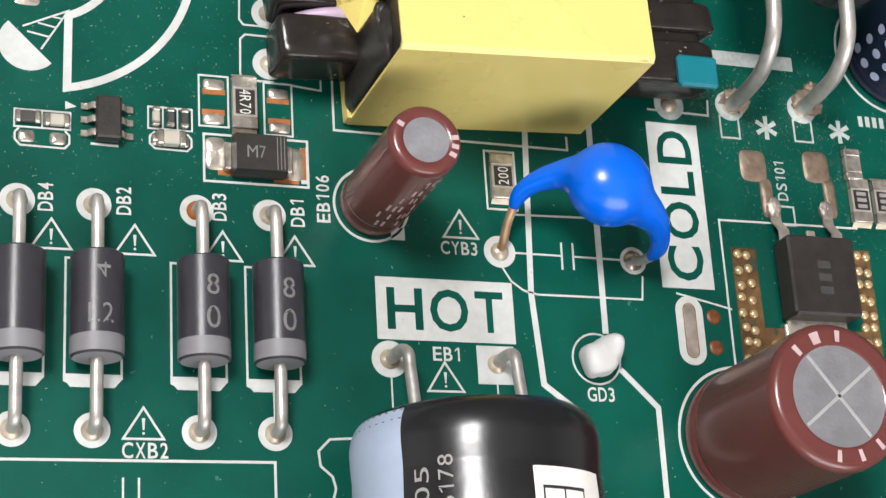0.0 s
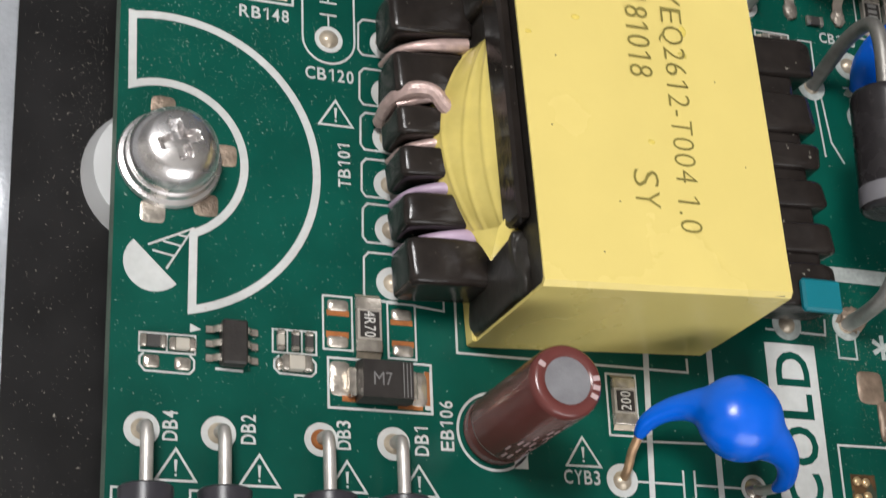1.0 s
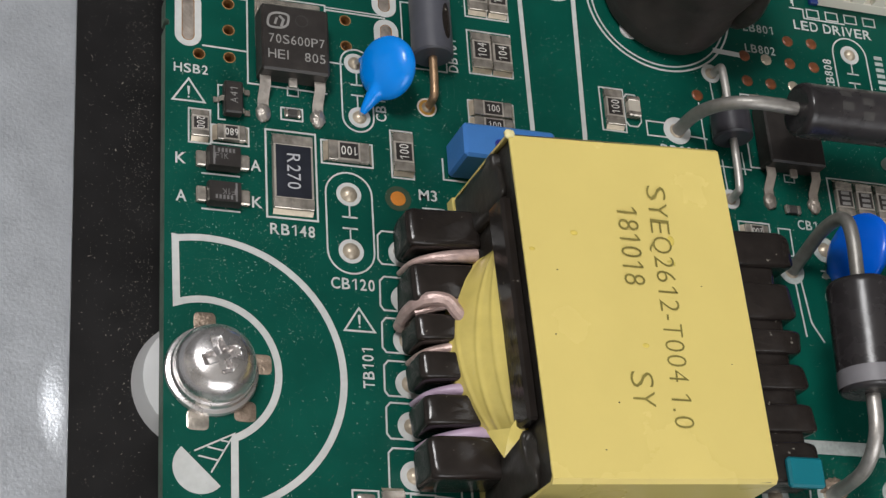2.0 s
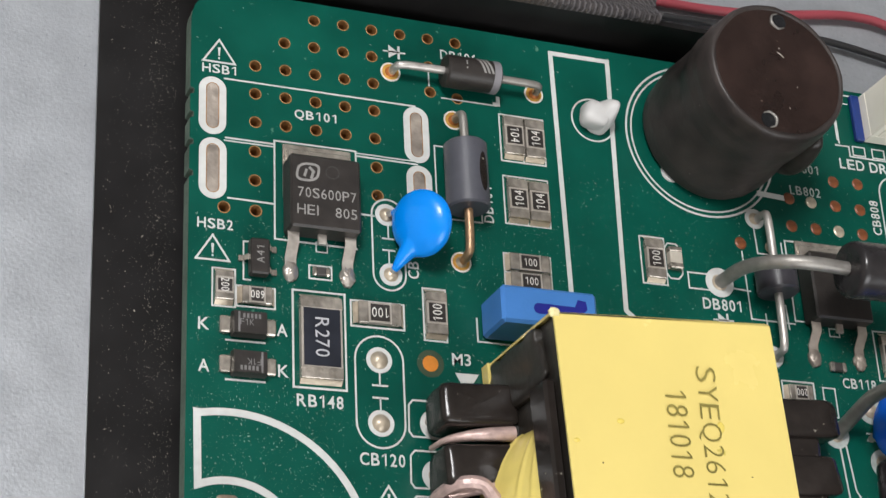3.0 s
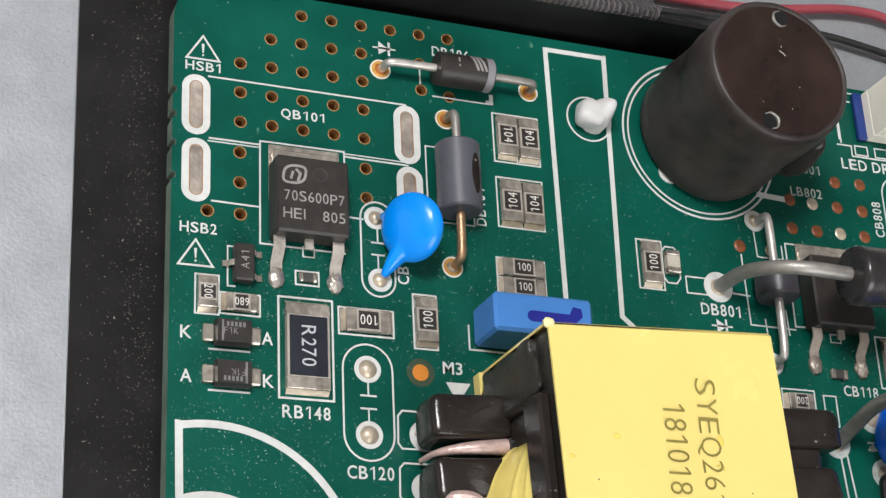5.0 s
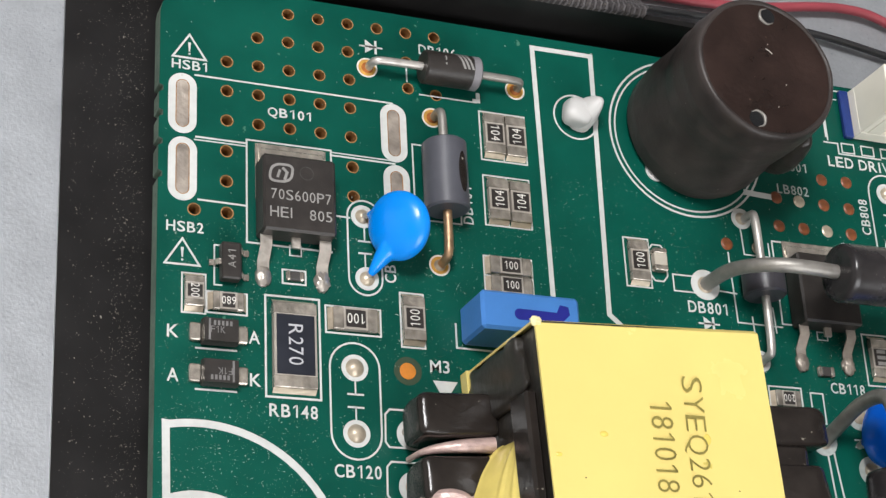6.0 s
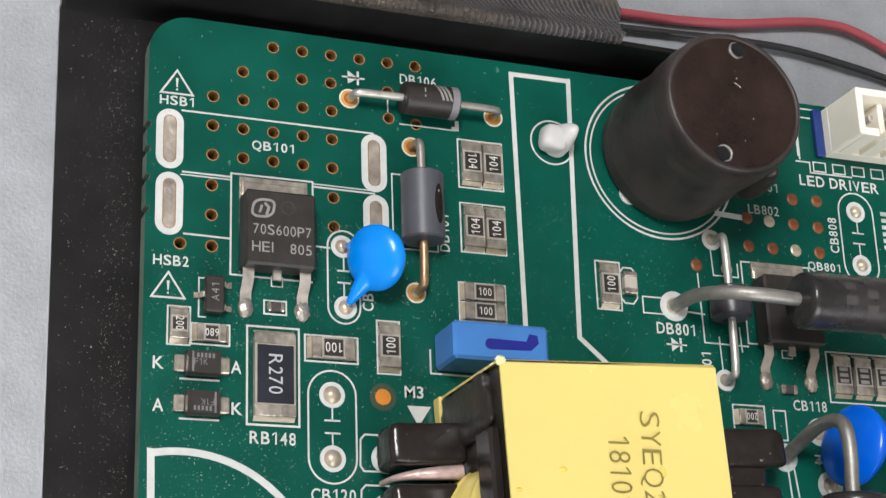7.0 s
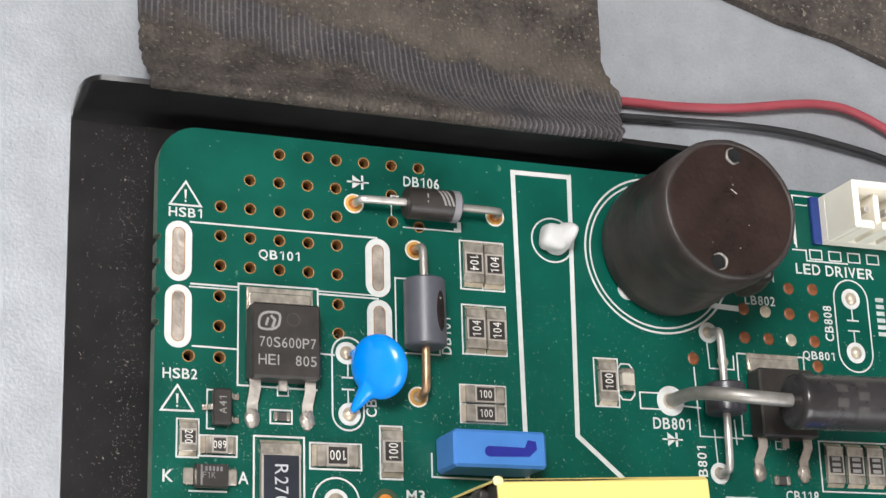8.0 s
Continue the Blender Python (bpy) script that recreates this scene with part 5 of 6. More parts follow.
def can_capacitor(label, x, y, r, h, top_r, cross, sleeve, marks):
    ob = thing("electrolytic_capacitor", label, "capacitor", x, y, 0.02, 0, "upright electrolytic capacitors")
    prof = [(r * 0.97, 0.0), (r, 0.25), (r, 1.2), (r * 0.955, 1.55), (r, 1.9), (r, h - 0.55), (r * 0.97, h - 0.2), (r * 0.9, h), (top_r + 0.05, h + 0.02), (top_r, h - 0.06)]
    skin = part("sleeve", Geo().lathe(prof, 56), sleeve, ob, angle=60)
    lid = part("can_top", Geo().lathe([(top_r + 0.02, h - 0.12), (top_r, h - 0.05), (top_r * 0.5, h - 0.05)], 48), ALU, ob, "bare aluminium top")
    if cross:
        for a in (45, 135):
            g = Geo().box(-top_r * 0.97, top_r * 0.97, -0.12, 0.12, h - 0.06, h - 0.025, 0.01, pose(0, 0, 0, 0, 0, a - 8))
            part("vent_score", g, ALU_LINE, lid)
    for text, a0, z0, ht, w, up in marks:
        vs, fs = glyphs(text)
        pts = []
        for u, v in vs:
            if up:  # along the axis
                th, z = radians(a0) + v * ht / r, z0 + u * w
            else:
                th, z = radians(a0) + u * w / r, z0 + v * ht
            pts.append(((r + 0.02) * math.cos(th), (r + 0.02) * math.sin(th), z))
        part("sleeve_print", Geo().add(pts, fs), PINKPRINT, skin)
    return ob


PINKPRINT = material("pale_pink_print", (0.50, 0.37, 0.37), 0.5, vary=0.15)
c1 = can_capacitor("small brown electrolytic capacitor with bare aluminium top", 26.4, 13.75, 2.45, 11.9, 1.55, False, BROWN,
                   (("10uF", -52, 9.9, 1.0, 2.5, False), ("ll l l", -58, 8.5, 0.9, 2.6, False), ("l ll l lll", -62, 7.1, 0.9, 3.0, False), ("lll l ll", -70, 5.6, 1.0, 3.2, False), ("l l lll l", -78, 4.1, 0.9, 3.0, False), ("ll l", -88, 2.7, 0.9, 1.6, False)))
for a in (-28, -10, 8, 150):
    part("rim_mark", Geo().box(1.72, 2.2, -0.16, 0.16, 11.9, 11.935, 0, pose(0, 0, 0, 0, 0, a)), PINKPRINT, c1)
c2 = can_capacitor("large brown electrolytic capacitor with scored aluminium top", 53.9, -2.5, 5.05, 12.6, 3.45, True, BROWN, ())
for a, t in ((120, "l l"), (98, "l l"), (-75, "l l l")):
    vs, fs = glyphs(t)
    w = 0.75 * len(t)
    pts = []
    for u, v in vs:
        th, rr = radians(a) - u * w / 4.1, 4.1 + v * 0.8
        pts.append((rr * math.cos(th), rr * math.sin(th), 12.63 + (0.02 if rr < 4.55 else -0.02)))
    part("rim_print", Geo().add(pts, fs), PINKPRINT, c2)

NAVY = material("navy_sleeve", (0.010, 0.013, 0.035), 0.25, vary=0.2, scale=300, coat=0.2)
c3 = can_capacitor("large navy electrolytic capacitor with pale dotted print", 71.6, 29.8, 4.8, 13.0, 3.3, True, NAVY, ())
PALEDOT = material("pale_blue_print", (0.42, 0.46, 0.62), 0.5, vary=0.15)
for i in range(3):
    for k in range(4):
        th, z0 = radians(190 + 16 * i), 2.2 + 1.7 * k
        g = Geo().add([((4.83) * math.cos(th + 0.085 * math.cos(a)), 4.83 * math.sin(th + 0.085 * math.cos(a)), z0 + 0.42 * math.sin(a)) for a in np.linspace(0, 6.283, 13)[:-1]], [tuple(range(12))])
        part("print_dot", g, PALEDOT, c3)
part("printed_ring", Geo().ring(71.6, 29.8, 5.2, 5.4, seg=64), SILK, board)

# big black capacitor lying on the board
big = thing("main_capacitor", "large black electrolytic capacitor lying down, pale stripe and white sticker", "capacitor", 29.8, 0, 0.03)
R = 7.9
prof = [(6.2, 0.0), (6.9, 0.12), (7.4, 0.5), (7.72, 1.1), (7.86, 1.7), (R, 2.3), (7.87, 3.1), (7.8, 4.1), (7.84, 5.0), (R, 6.2), (7.88, 9.0), (R, 12.0), (R, 30.0), (7.8, 31.0)]
lay = Matrix.Translation((0, -3.5, R)) @ pose(0, 0, 0, 90, 0, 0)
big_skin = part("sleeve", Geo().lathe(prof, 72, lay), BLACKCAP, big, angle=60)


def on_big(angle, y, lift=0.02):
    """A point on the lying can: angle from the top towards +x."""
    r = float(np.interp(-3.5 - y, [z for _, z in prof], [q for q, _ in prof])) + lift
    return (r * math.sin(radians(angle)), y, R + r * math.cos(radians(angle)))


def patch(a0, a1, y0, y1, lift, na=14, ny=1):
    vs = [on_big(a0 + (a1 - a0) * i / na, y0 + (y1 - y0) * j / ny, lift) for i in range(na + 1) for j in range(ny + 1)]
    return Geo().add(vs, [(i * (ny + 1) + j, (i + 1) * (ny + 1) + j, (i + 1) * (ny + 1) + j + 1, i * (ny + 1) + j + 1) for i in range(na) for j in range(ny)])


part("polarity_stripe", patch(-100, -54, -3.95, -31, 0.03, 14, 60), STRIPE, big, "pale blue-grey polarity stripe")
sticker = part("sticker", patch(4, 46, -8.1, -24, 0.06, 14, 24), STICKER, big, "white paper sticker with black print")


def on_big_text(text, a0, y0, h, w, along, mat, lift):
    vs, fs = glyphs(text)
    pts = []
    for u, v in vs:
        if along:
            pts.append(on_big(a0 - math.degrees(v * h / R), y0 + u * w, lift))
        else:
            pts.append(on_big(a0 + math.degrees(u * w / R), y0 + v * h, lift))
    part("sleeve_print", Geo().add(pts, fs), mat, big_skin)


on_big_text("05", -45, -8.9, 0.95, 2.1, True, PRINT, 0.03)
on_big_text("6178", -34, -8.8, 0.95, 3.1, True, PRINT, 0.03)
for a, y0, y1 in ((8, -9.4, -22), (19, -9.4, -22), (31, -9.4, -22)):
    part("sticker_line", patch(a, a + 0.9, y0, y1, 0.07, 1), INKBLACK, sticker)
part("sticker_line", patch(8, 31.9, -9.25, -9.45, 0.07), INKBLACK, sticker)
part("sticker_line", patch(12, 15, -10.4, -12.5, 0.07, 2), INKBLACK, sticker)
for px, x in ((27.15, 27.45), (34.95, 35.1)):
    a, b = px - 29.8, x - 29.8
    part("lead", Geo().tube([(a, 2.5, 0.1), (a + 0.03, 2.6, 1.5), (a + 0.15, 2.5, 2.5), (b, 2.0, 3.05), (b, 0.8, 3.3), (b, -3.9, 4.4)], 0.42, 12, 8), WIRE, big)

# ---- choke ----
choke = thing("choke", "tall black drum choke in shrink sleeve, dusty brown top", "inductor", 46.35, 71.0, 0.02)
g = Geo().lathe([(5.75, 0), (6.05, 0.4), (6.18, 2.0), (6.1, 4.0), (6.02, 5.5), (6.08, 7.0), (6.2, 8.6), (6.14, 9.3), (6.22, 10.2), (6.16, 11.3), (6.12, 11.8), (6.02, 12.12), (5.88, 12.26), (5.74, 12.29), (5.62, 12.24), (5.56, 12.1)], 72)
g.v = [(x * 1.04, y * 1.04, z) for x, y, z in g.v]
for k, (x, y, z) in enumerate(g.v):
    u = 1 + 0.016 * noise.noise((x * 0.4, y * 0.4, z * 0.5)) + 0.007 * noise.noise((x * 1.3, y * 1.3, z * 0.9)) + (0.02 if x < 0 and z < 6 else 0.0) * min(1.0, -x / 4)
    g.v[k] = (x * u, y * u, z)
part("sleeve", g, COIL, choke, angle=60)
g = Geo().lathe([(5.86, 11.9), (5.86, 12.14), (5.6, 12.17), (2.5, 12.16), (0.3, 12.17)], 64)
part("ferrite_top", g, COILTOP, choke, "brownish dusty ferrite top")
# wire notches: a black disc for the shade inside, a pale crescent for the highlight
for dx, dy, turn in ((-1.55, -4.75, 20), (0.67, 4.85, 200)):
    m = Matrix.Translation((dx, dy, 0))
    notch = part("notch_shade", Geo().lathe([(0.74, 12.0), (0.72, 12.2), (0.4, 12.19), (0.1, 12.18)], 24, m), BLACKCAP, choke, "flat black disc standing in for the shade in a wire notch")
    part("glint_crescent", Geo().tube([(dx + 0.72 * math.cos(radians(turn + a)), dy + 0.72 * math.sin(radians(turn + a)), 12.22) for a in (-110, -60, 0, 60, 110)], [0.04, 0.09, 0.15, 0.1, 0.04], 12, 6), WIRE_DULL, notch, "pale metal crescent standing in for the notch's highlight")
for dx, dy, a, ln in ((0.4, 1.6, -35, 0.35), (0.35, 2.2, 80, 0.06), (1.6, -1.3, 50, 0.05), (0.6, -3.4, 70, 0.05)):
    part("fibre", Geo().tube([(dx - ln * math.cos(radians(a)), dy - ln * math.sin(radians(a)), 12.2), (dx, dy, 12.24), (dx + ln * math.cos(radians(a)), dy + ln * math.sin(radians(a)), 12.2)], 0.03, 6, 3), CERAMIC, choke, "pale stuck fibre")
# dark ragged lump that puts the choke's shaded lower right into the shape
part("shade_lump", Geo().lump(3.6, 6.1, -5.3, -2.6, 3.0, 9.5, 0.9, 0.25), FERRITE, choke, "ragged dark lump standing in for the choke's shaded side", angle=80)
part("base_pad", Geo().lathe([(1.0, 0.0), (0.95, 0.12), (0.3, 0.14)], 24, Matrix.Translation((-3.9, -4.0, 0))), NYLON, choke)

# ---- nylon support pegs ----


def peg(x, y, lean):
    ob = thing("support_peg", "white nylon board support peg poking through", "support peg", x, y, 0.02, lean, "white nylon pegs")
    g = Geo()
    # two leaves of a snap peg: a fat round one and a thinner one that leans over it to a tip
    g.lump(-1.45, 0.95, -1.25, 1.15, 0.0, 2.0, 0.62, 0.12, 30, 18)
    rings = [(1.15, 1.2, 0.0, 0.35), (1.15, 1.15, 0.9, 0.5), (0.9, 1.0, 1.6, 0.65), (0.6, 0.75, 2.2, 0.85), (0.35, 0.4, 2.6, 1.0), (0.12, 0.15, 2.72, 1.05)]
    vs, fs, seg = [], [], 24
    for rx, ry, z, dx in rings:
        for k in range(seg):
            a = 2 * math.pi * k / seg
            c, s = math.cos(a), math.sin(a)
            vs.append((dx + rx * math.copysign(abs(c) ** 0.8, c), 0.25 * z + ry * s, z))
    for i in range(len(rings) - 1):
        for k in range(seg):
            fs.append((i * seg + k, i * seg + (k + 1) % seg, (i + 1) * seg + (k + 1) % seg, (i + 1) * seg + k))
    fs += [tuple(range(seg)), tuple((len(rings) - 1) * seg + k for k in range(seg))]
    part("peg_tip", g.add(vs, fs), NYLON, ob, angle=80)


peg(35.2, 70.9, -10)
peg(42.5, 2.9, 15)

# ---- screw ----
TABS = material("browned_solder", (0.33, 0.25, 0.19), 0.35, 0.5, vary=0.4, scale=1800, bump=0.5)
screw = thing("screw", "shiny nickel pan-head cross screw with washer", "screw", 3.6, 31.2, 0.03)
part("washer", Geo().lathe([(3.55, 0), (3.6, 0.15), (3.5, 0.4), (3.0, 0.55)], 48), STEEL, screw)
part("spring_washer", Geo().lathe([(3.1, 0.5), (3.25, 0.7), (3.15, 1.05), (2.8, 1.1)], 48), STEEL, screw)
dome = [(2.85, 1.0), (3.0, 1.25), (3.05, 1.6), (3.0, 2.0), (2.85, 2.4), (2.6, 2.78), (2.3, 3.06)] + [(2.0 - 0.07 * k, 3.66 - 0.1 * (2.0 - 0.07 * k) ** 2) for k in range(28)]
g = Geo().lathe(dome, 128)
vs = []
for x, y, z in g.v:
    c, sn = math.cos(radians(20)), math.sin(radians(20))
    u, v = abs(c * x + sn * y), abs(c * y - sn * x)
    u, v = max(u, v), min(u, v)
    deep = 0.75 * min(1, max(0, (1.45 - u) / 0.5)) * min(1, max(0, (0.46 - v) / 0.2))
    vs.append((x, y, z - deep))
g.v = vs
head = part("head", g, STEEL, screw, "domed head with pressed cross recess", angle=40)
for ang, rr in ((97, 3.95), (12, 3.9), (-50, 3.95), (-105, 4.0)):
    a = radians(ang)
    solder_blob(3.6 + rr * math.cos(a), 31.2 + rr * math.sin(a), 0.85, 0.8, 0.07, TABS if ang != -105 else TIN)

# ---- blue box capacitor ----
film = thing("film_capacitor", "blue box film capacitor with dark pen mark on top", "capacitor", 27.65, 51.2, 0.02)
part("case", Geo().box(-4.0, 4.2, -1.5, 1.6, 0, 4.3, 0.25), BLUEBOX, film)
vs = arc(-0.9, -0.2, 0.45, 90, 270, 10) + [(2.6, -0.55), (3.3, 0.1), (3.2, 0.75), (2.5, 0.85), (2.2, 0.2)]
part("pen_mark", Geo().prism(vs, 4.29, 4.315), PENBLUE, film)
silk([(23.3, 51.5), (23.3, 49.5), (31.6, 49.4)], 0.14)

# ---- transformer ----
tr = thing("transformer", "yellow-taped black ferrite transformer with printed type number", "transformer", 33.28, 33.84, 0.02, 2.35)
W, L, H = 9.05, 13.85, 12.9
part("core", Geo().box(-W + 0.35, W - 0.35, -L + 0.12, L - 0.12, 0.3, H - 0.12, 0.15), FERRITE, tr, "black ferrite core")
g = Geo()
# tape: one band over the top and down both ends
sec = [(-L, 0.1), (-L, 3.0), (-L, 8.0), (-L + 0.02, H - 0.35), (-L + 0.35, H), (-L + 3, H + 0.02), (-4, H + 0.05), (4, H + 0.03), (L - 3, H), (L - 0.35, H - 0.02), (L - 0.02, H - 0.4), (L, 8.0), (L, 0.1)]
vs, fs = [], []
for y, z in sec:
    for x in (-W, -W + 0.3, -3, 3, W - 0.3, W):
        vs.append((x, y + 0.03 * math.sin(3 * x + z), z + (0.04 * math.sin(1.3 * x + 0.7 * y) if abs(y) < L - 1 else 0)))
for i in range(len(sec) - 1):
    for k in range(5):
        fs.append((i * 6 + k, i * 6 + k + 1, i * 6 + 7 + k, i * 6 + 6 + k))
n0 = len(vs)
inner = [(y * (1 - 0.22 / L) if abs(y) > 5 else y, z - (0.2 if z > H - 0.5 else 0)) for y, z in sec]
for y, z in inner:
    vs += [(-W, y, z), (W, y, z)]
for i in range(len(sec) - 1):
    fs.append((i * 6, i * 6 + 6, n0 + 2 * i + 2, n0 + 2 * i))
    fs.append((i * 6 + 5, i * 6 + 11, n0 + 2 * i + 3, n0 + 2 * i + 1))
tape = part("tape", g.add(vs, fs), TAPE, tr, "yellow polyester tape", 40)
# coil bulging out on both open sides
for s in (-1, 1):
    g = Geo()
    vs, fs = [], []
    ny, nz = 32, 48
    for i in range(ny + 1):
        v = -1 + 2 * i / ny
        for k in range(nz + 1):
            w = k / nz
            out = 4.25 * max(0, 1 - v * v) ** 0.7 * (1 + 0.06 * v)
            ripple = 0.10 * math.sin(5 * w + 2 * v) + sum(0.09 * math.exp(-((w - w0 - sl * v) / 0.03) ** 2) for w0, sl in ((0.18, 0.1), (0.33, -0.06), (0.62, 0.12), (0.85, 0.05)))
            vs.append((s * (W - 0.9 + out * (1 - 0.62 * w ** 1.35) + ripple), -1.3 + v * 8.5, 3.4 + 5.6 * w))
    for i in range(ny):
        for k in range(nz):
            fs.append((i * (nz + 1) + k, (i + 1) * (nz + 1) + k, (i + 1) * (nz + 1) + k + 1, i * (nz + 1) + k + 1))
    fs.append(tuple(i * (nz + 1) + nz for i in range(ny + 1)))
    fs.append(tuple(i * (nz + 1) for i in range(ny + 1)))
    part("coil_wrap", g.add(vs, fs), TAPE_CLEAR if s < 0 else BOBBIN, tr, "glossy yellow coil wrapping" if s < 0 else "", 50)
g = Geo().add([(-W - 1.1, -8.6, 9.1), (-W + 0.1, -7.0, 9.6), (-W - 0.05, -8.9, 9.3), (-W - 1.2, -10.4, 7.6), (-W - 2.2, -8.2, 7.2)], [(0, 1, 2), (0, 2, 3), (0, 3, 4)])
part("tape_flap", g, TAPE_CLEAR, tr, "loose folded tape end")
# bobbin flange along the top of the open side
part("bobbin_flange", Geo().box(-W - 0.65, -W + 0.3, -8.7, 9.1, 8.7, 11.45, 0.22), BOBBIN, tr)
part("bobbin_flange", Geo().box(W - 0.5, W + 1.3, -9.2, 9.2, 9.3, 11.2, 0.15), BOBBIN, tr)
part("bobbin_base", Geo().box(-W - 0.3, W + 0.3, -10.8, 10.8, 2.4, 4.3, 0.2), BOBBIN, tr)
# corner lumps of varnished core by the flange
for sy in (-1, 1):
    part("core_corner", Geo().lump(-W - 0.35, -W + 1.4, sy * 11.2 - 2.3, sy * 11.2 + 2.3, 0.4, H - 2.6, 0.38, 0.22), FERRITE, tr, angle=80)
for sy in (-1, 1):
    part("tape_edge", Geo().box(-W - 0.3, -W + 0.15, min(sy * (L - 0.02), sy * (L - 3.4)), max(sy * (L - 0.02), sy * (L - 3.4)), 0.1, 1.3, 0.06), TAPE, tr, "turned-in edge of the yellow tape")
BLOCKS = [(9.25, 1.65), (4.5, 1.7), (0.9, 1.1), (-2.2, 1.15), (-5.75, 1.25), (-9.45, 1.75)]
for side in (-1, 1):
    for y, h in BLOCKS:
        x0, x1 = (-14.95, -8.6) if side < 0 else (8.6, 19.3)
        if side > 0 and abs(y) > 9:
            x1 = 18.9 if y < 0 else 20.1
        blk = part("pin_block", Geo().lump(x0, x1, y - h, y + h, 0.9, 5.05 if side < 0 else 4.7, 0.26, 0.045), BOBBIN, tr, angle=80)
        part("pin", Geo().lathe([(0.38, -0.02), (0.38, 1.2), (0.3, 1.3)], 12, Matrix.Translation((x0 + 0.9 if side < 0 else x1 - 0.9, y, 0))), TIN, blk)
part("bobbin_rail", Geo().lump(8.6, 18.2, -10.8, 10.8, 0.5, 4.1, 0.2, 0.05), BOBBIN, tr, angle=80)
for y, mat_, lift in ((6.95, PINKWIRE, 0.3), (2.5, PINKWIRE, 1.2), (-0.65, PINKWIRE, 0.2), (-4.0, LILAC, 0.3), (-7.6, LILAC, 0.4)):
    if lift > 1:
        pts = [(-9.4, y - 1.2, 5.4), (-11.3, y - 0.9, 5.3), (-12.4, y + 0.4, 5.25), (-13.9, y + 0.65, 4.7), (-14.8, y + 0.3, 3.0), (-14.7, y, 0.6)]
        part("coil_end", Geo().tube(pts, 0.55, 10, 8), mat_, tr)
        pts = [(-9.4, y + 0.7, 4.9), (-12.0, y + 0.35, 4.6), (-14.5, y, 3.6)]
        part("coil_end", Geo().tube(pts, 0.4, 10, 8), mat_, tr)
    else:
        pts = [(-9.2, y + 0.1, 4.6), (-11.3, y + 0.05, 4.4), (-13.0, y, 3.9), (-14.1, y - 0.05, 3.0), (-14.4, y, 0.8)]
        part("coil_end", Geo().tube(pts, [0.6, 0.52, 0.38, 0.26, 0.22], 12, 8), mat_, tr)
part("type_print", writing("SYEQ2612-T004 1.0", 2.2, 0.1, 1.95, -92.4, 19.7, H + 0.11, -0.012), INK, tape)
part("type_print", writing("181018", -0.15, 4.75, 1.75, -92.4, 6.5, H + 0.11, -0.012), INK, tape)
part("type_print", writing("SY", -1.0, -6.8, 1.85, -92.4, 2.7, H + 0.11, -0.012), INK, tape)
for x, y, rx, ry in ((36.68, 39.2, 0.3, 0.42), (28.53, 39.4, 0.32, 0.2), (24.9, 37.9, 0.25, 0.16), (33.1, 30.5, 0.3, 0.2)):
    part("varnish_spot", Geo().ball((x - 33.28, y - 33.84, H + 0.03), rx, ry, 0.07, None, 14, 8), VARNISH, tape, "dried varnish spot")
for x, y in ((26.72, 36.29), (25.9, 31.14), (38.66, 35.48), (28.63, 22.41), (30.2, 26.0), (40.1, 29.2)):
    part("dirt_speck", Geo().ball((x - 33.28, y - 33.84, H + 0.06), 0.07, 0.05, 0.04, None, 8, 6), DARK, tape)
part("worn_corner", Geo().ball((-W + 0.12, L - 0.2, H - 0.12), 0.42, 0.36, 0.32, None, 14, 10, 0.3), TAPE_PALE, tape, "whitened worn corner")
teal = single("teal_sleeve", Geo().box(48.9, 52.15, 22.75, 25.25, 4.62, 5.3, 0.2), TEAL, "teal square of insulating tape on the transformer base", "tape piece")

# ---- connector ----
con = thing("connector", "ivory plastic board connector, open top with slotted wall", "connector", 63.15, 72.9, 0.02)
housing = part("housing", Geo().box(0, 14, 0, 4.6, 0, 1.4, 0.1).box(0, 0.7, 0.01, 4.59, 1.3, 6.0, 0.12).box(0.6, 14, 3.9, 4.6, 1.3, 6.0, 0.12).box(13.3, 14, 0.02, 4.0, 1.3, 5.95, 0.1), IVORY, con)
for k in range(6):
    part("wall_tooth", Geo().box(0.65 + 2.3 * k, 2.15 + 2.3 * k, 0.0, 0.75, 1.3, 5.9, 0.1), IVORY, housing)
    part("inner_rib", Geo().box(0.9 + 2.3 * k, 1.5 + 2.3 * k, 0.7, 3.95, 1.3, 4.6, 0.08), IVORY, housing)
    part("contact", Geo().box(1.9 + 2.3 * k, 2.4 + 2.3 * k, 1.9, 2.5, 1.3, 4.9, 0.08), WIRE, housing)
part("blue_strip", Geo().box(-0.95, -0.02, -0.1, 4.6, 0.0, 0.5, 0.08), material("dark_blue_plastic", (0.012, 0.034, 0.17), 0.35, vary=0.2), con, "dark blue plastic strip")
silk([(60.35, 72.7), (60.35, 77.6)], 0.14)
silk([(60.75, 76.7), (62.1, 76.7)], 0.12)

# ---- felt tape, wires ----


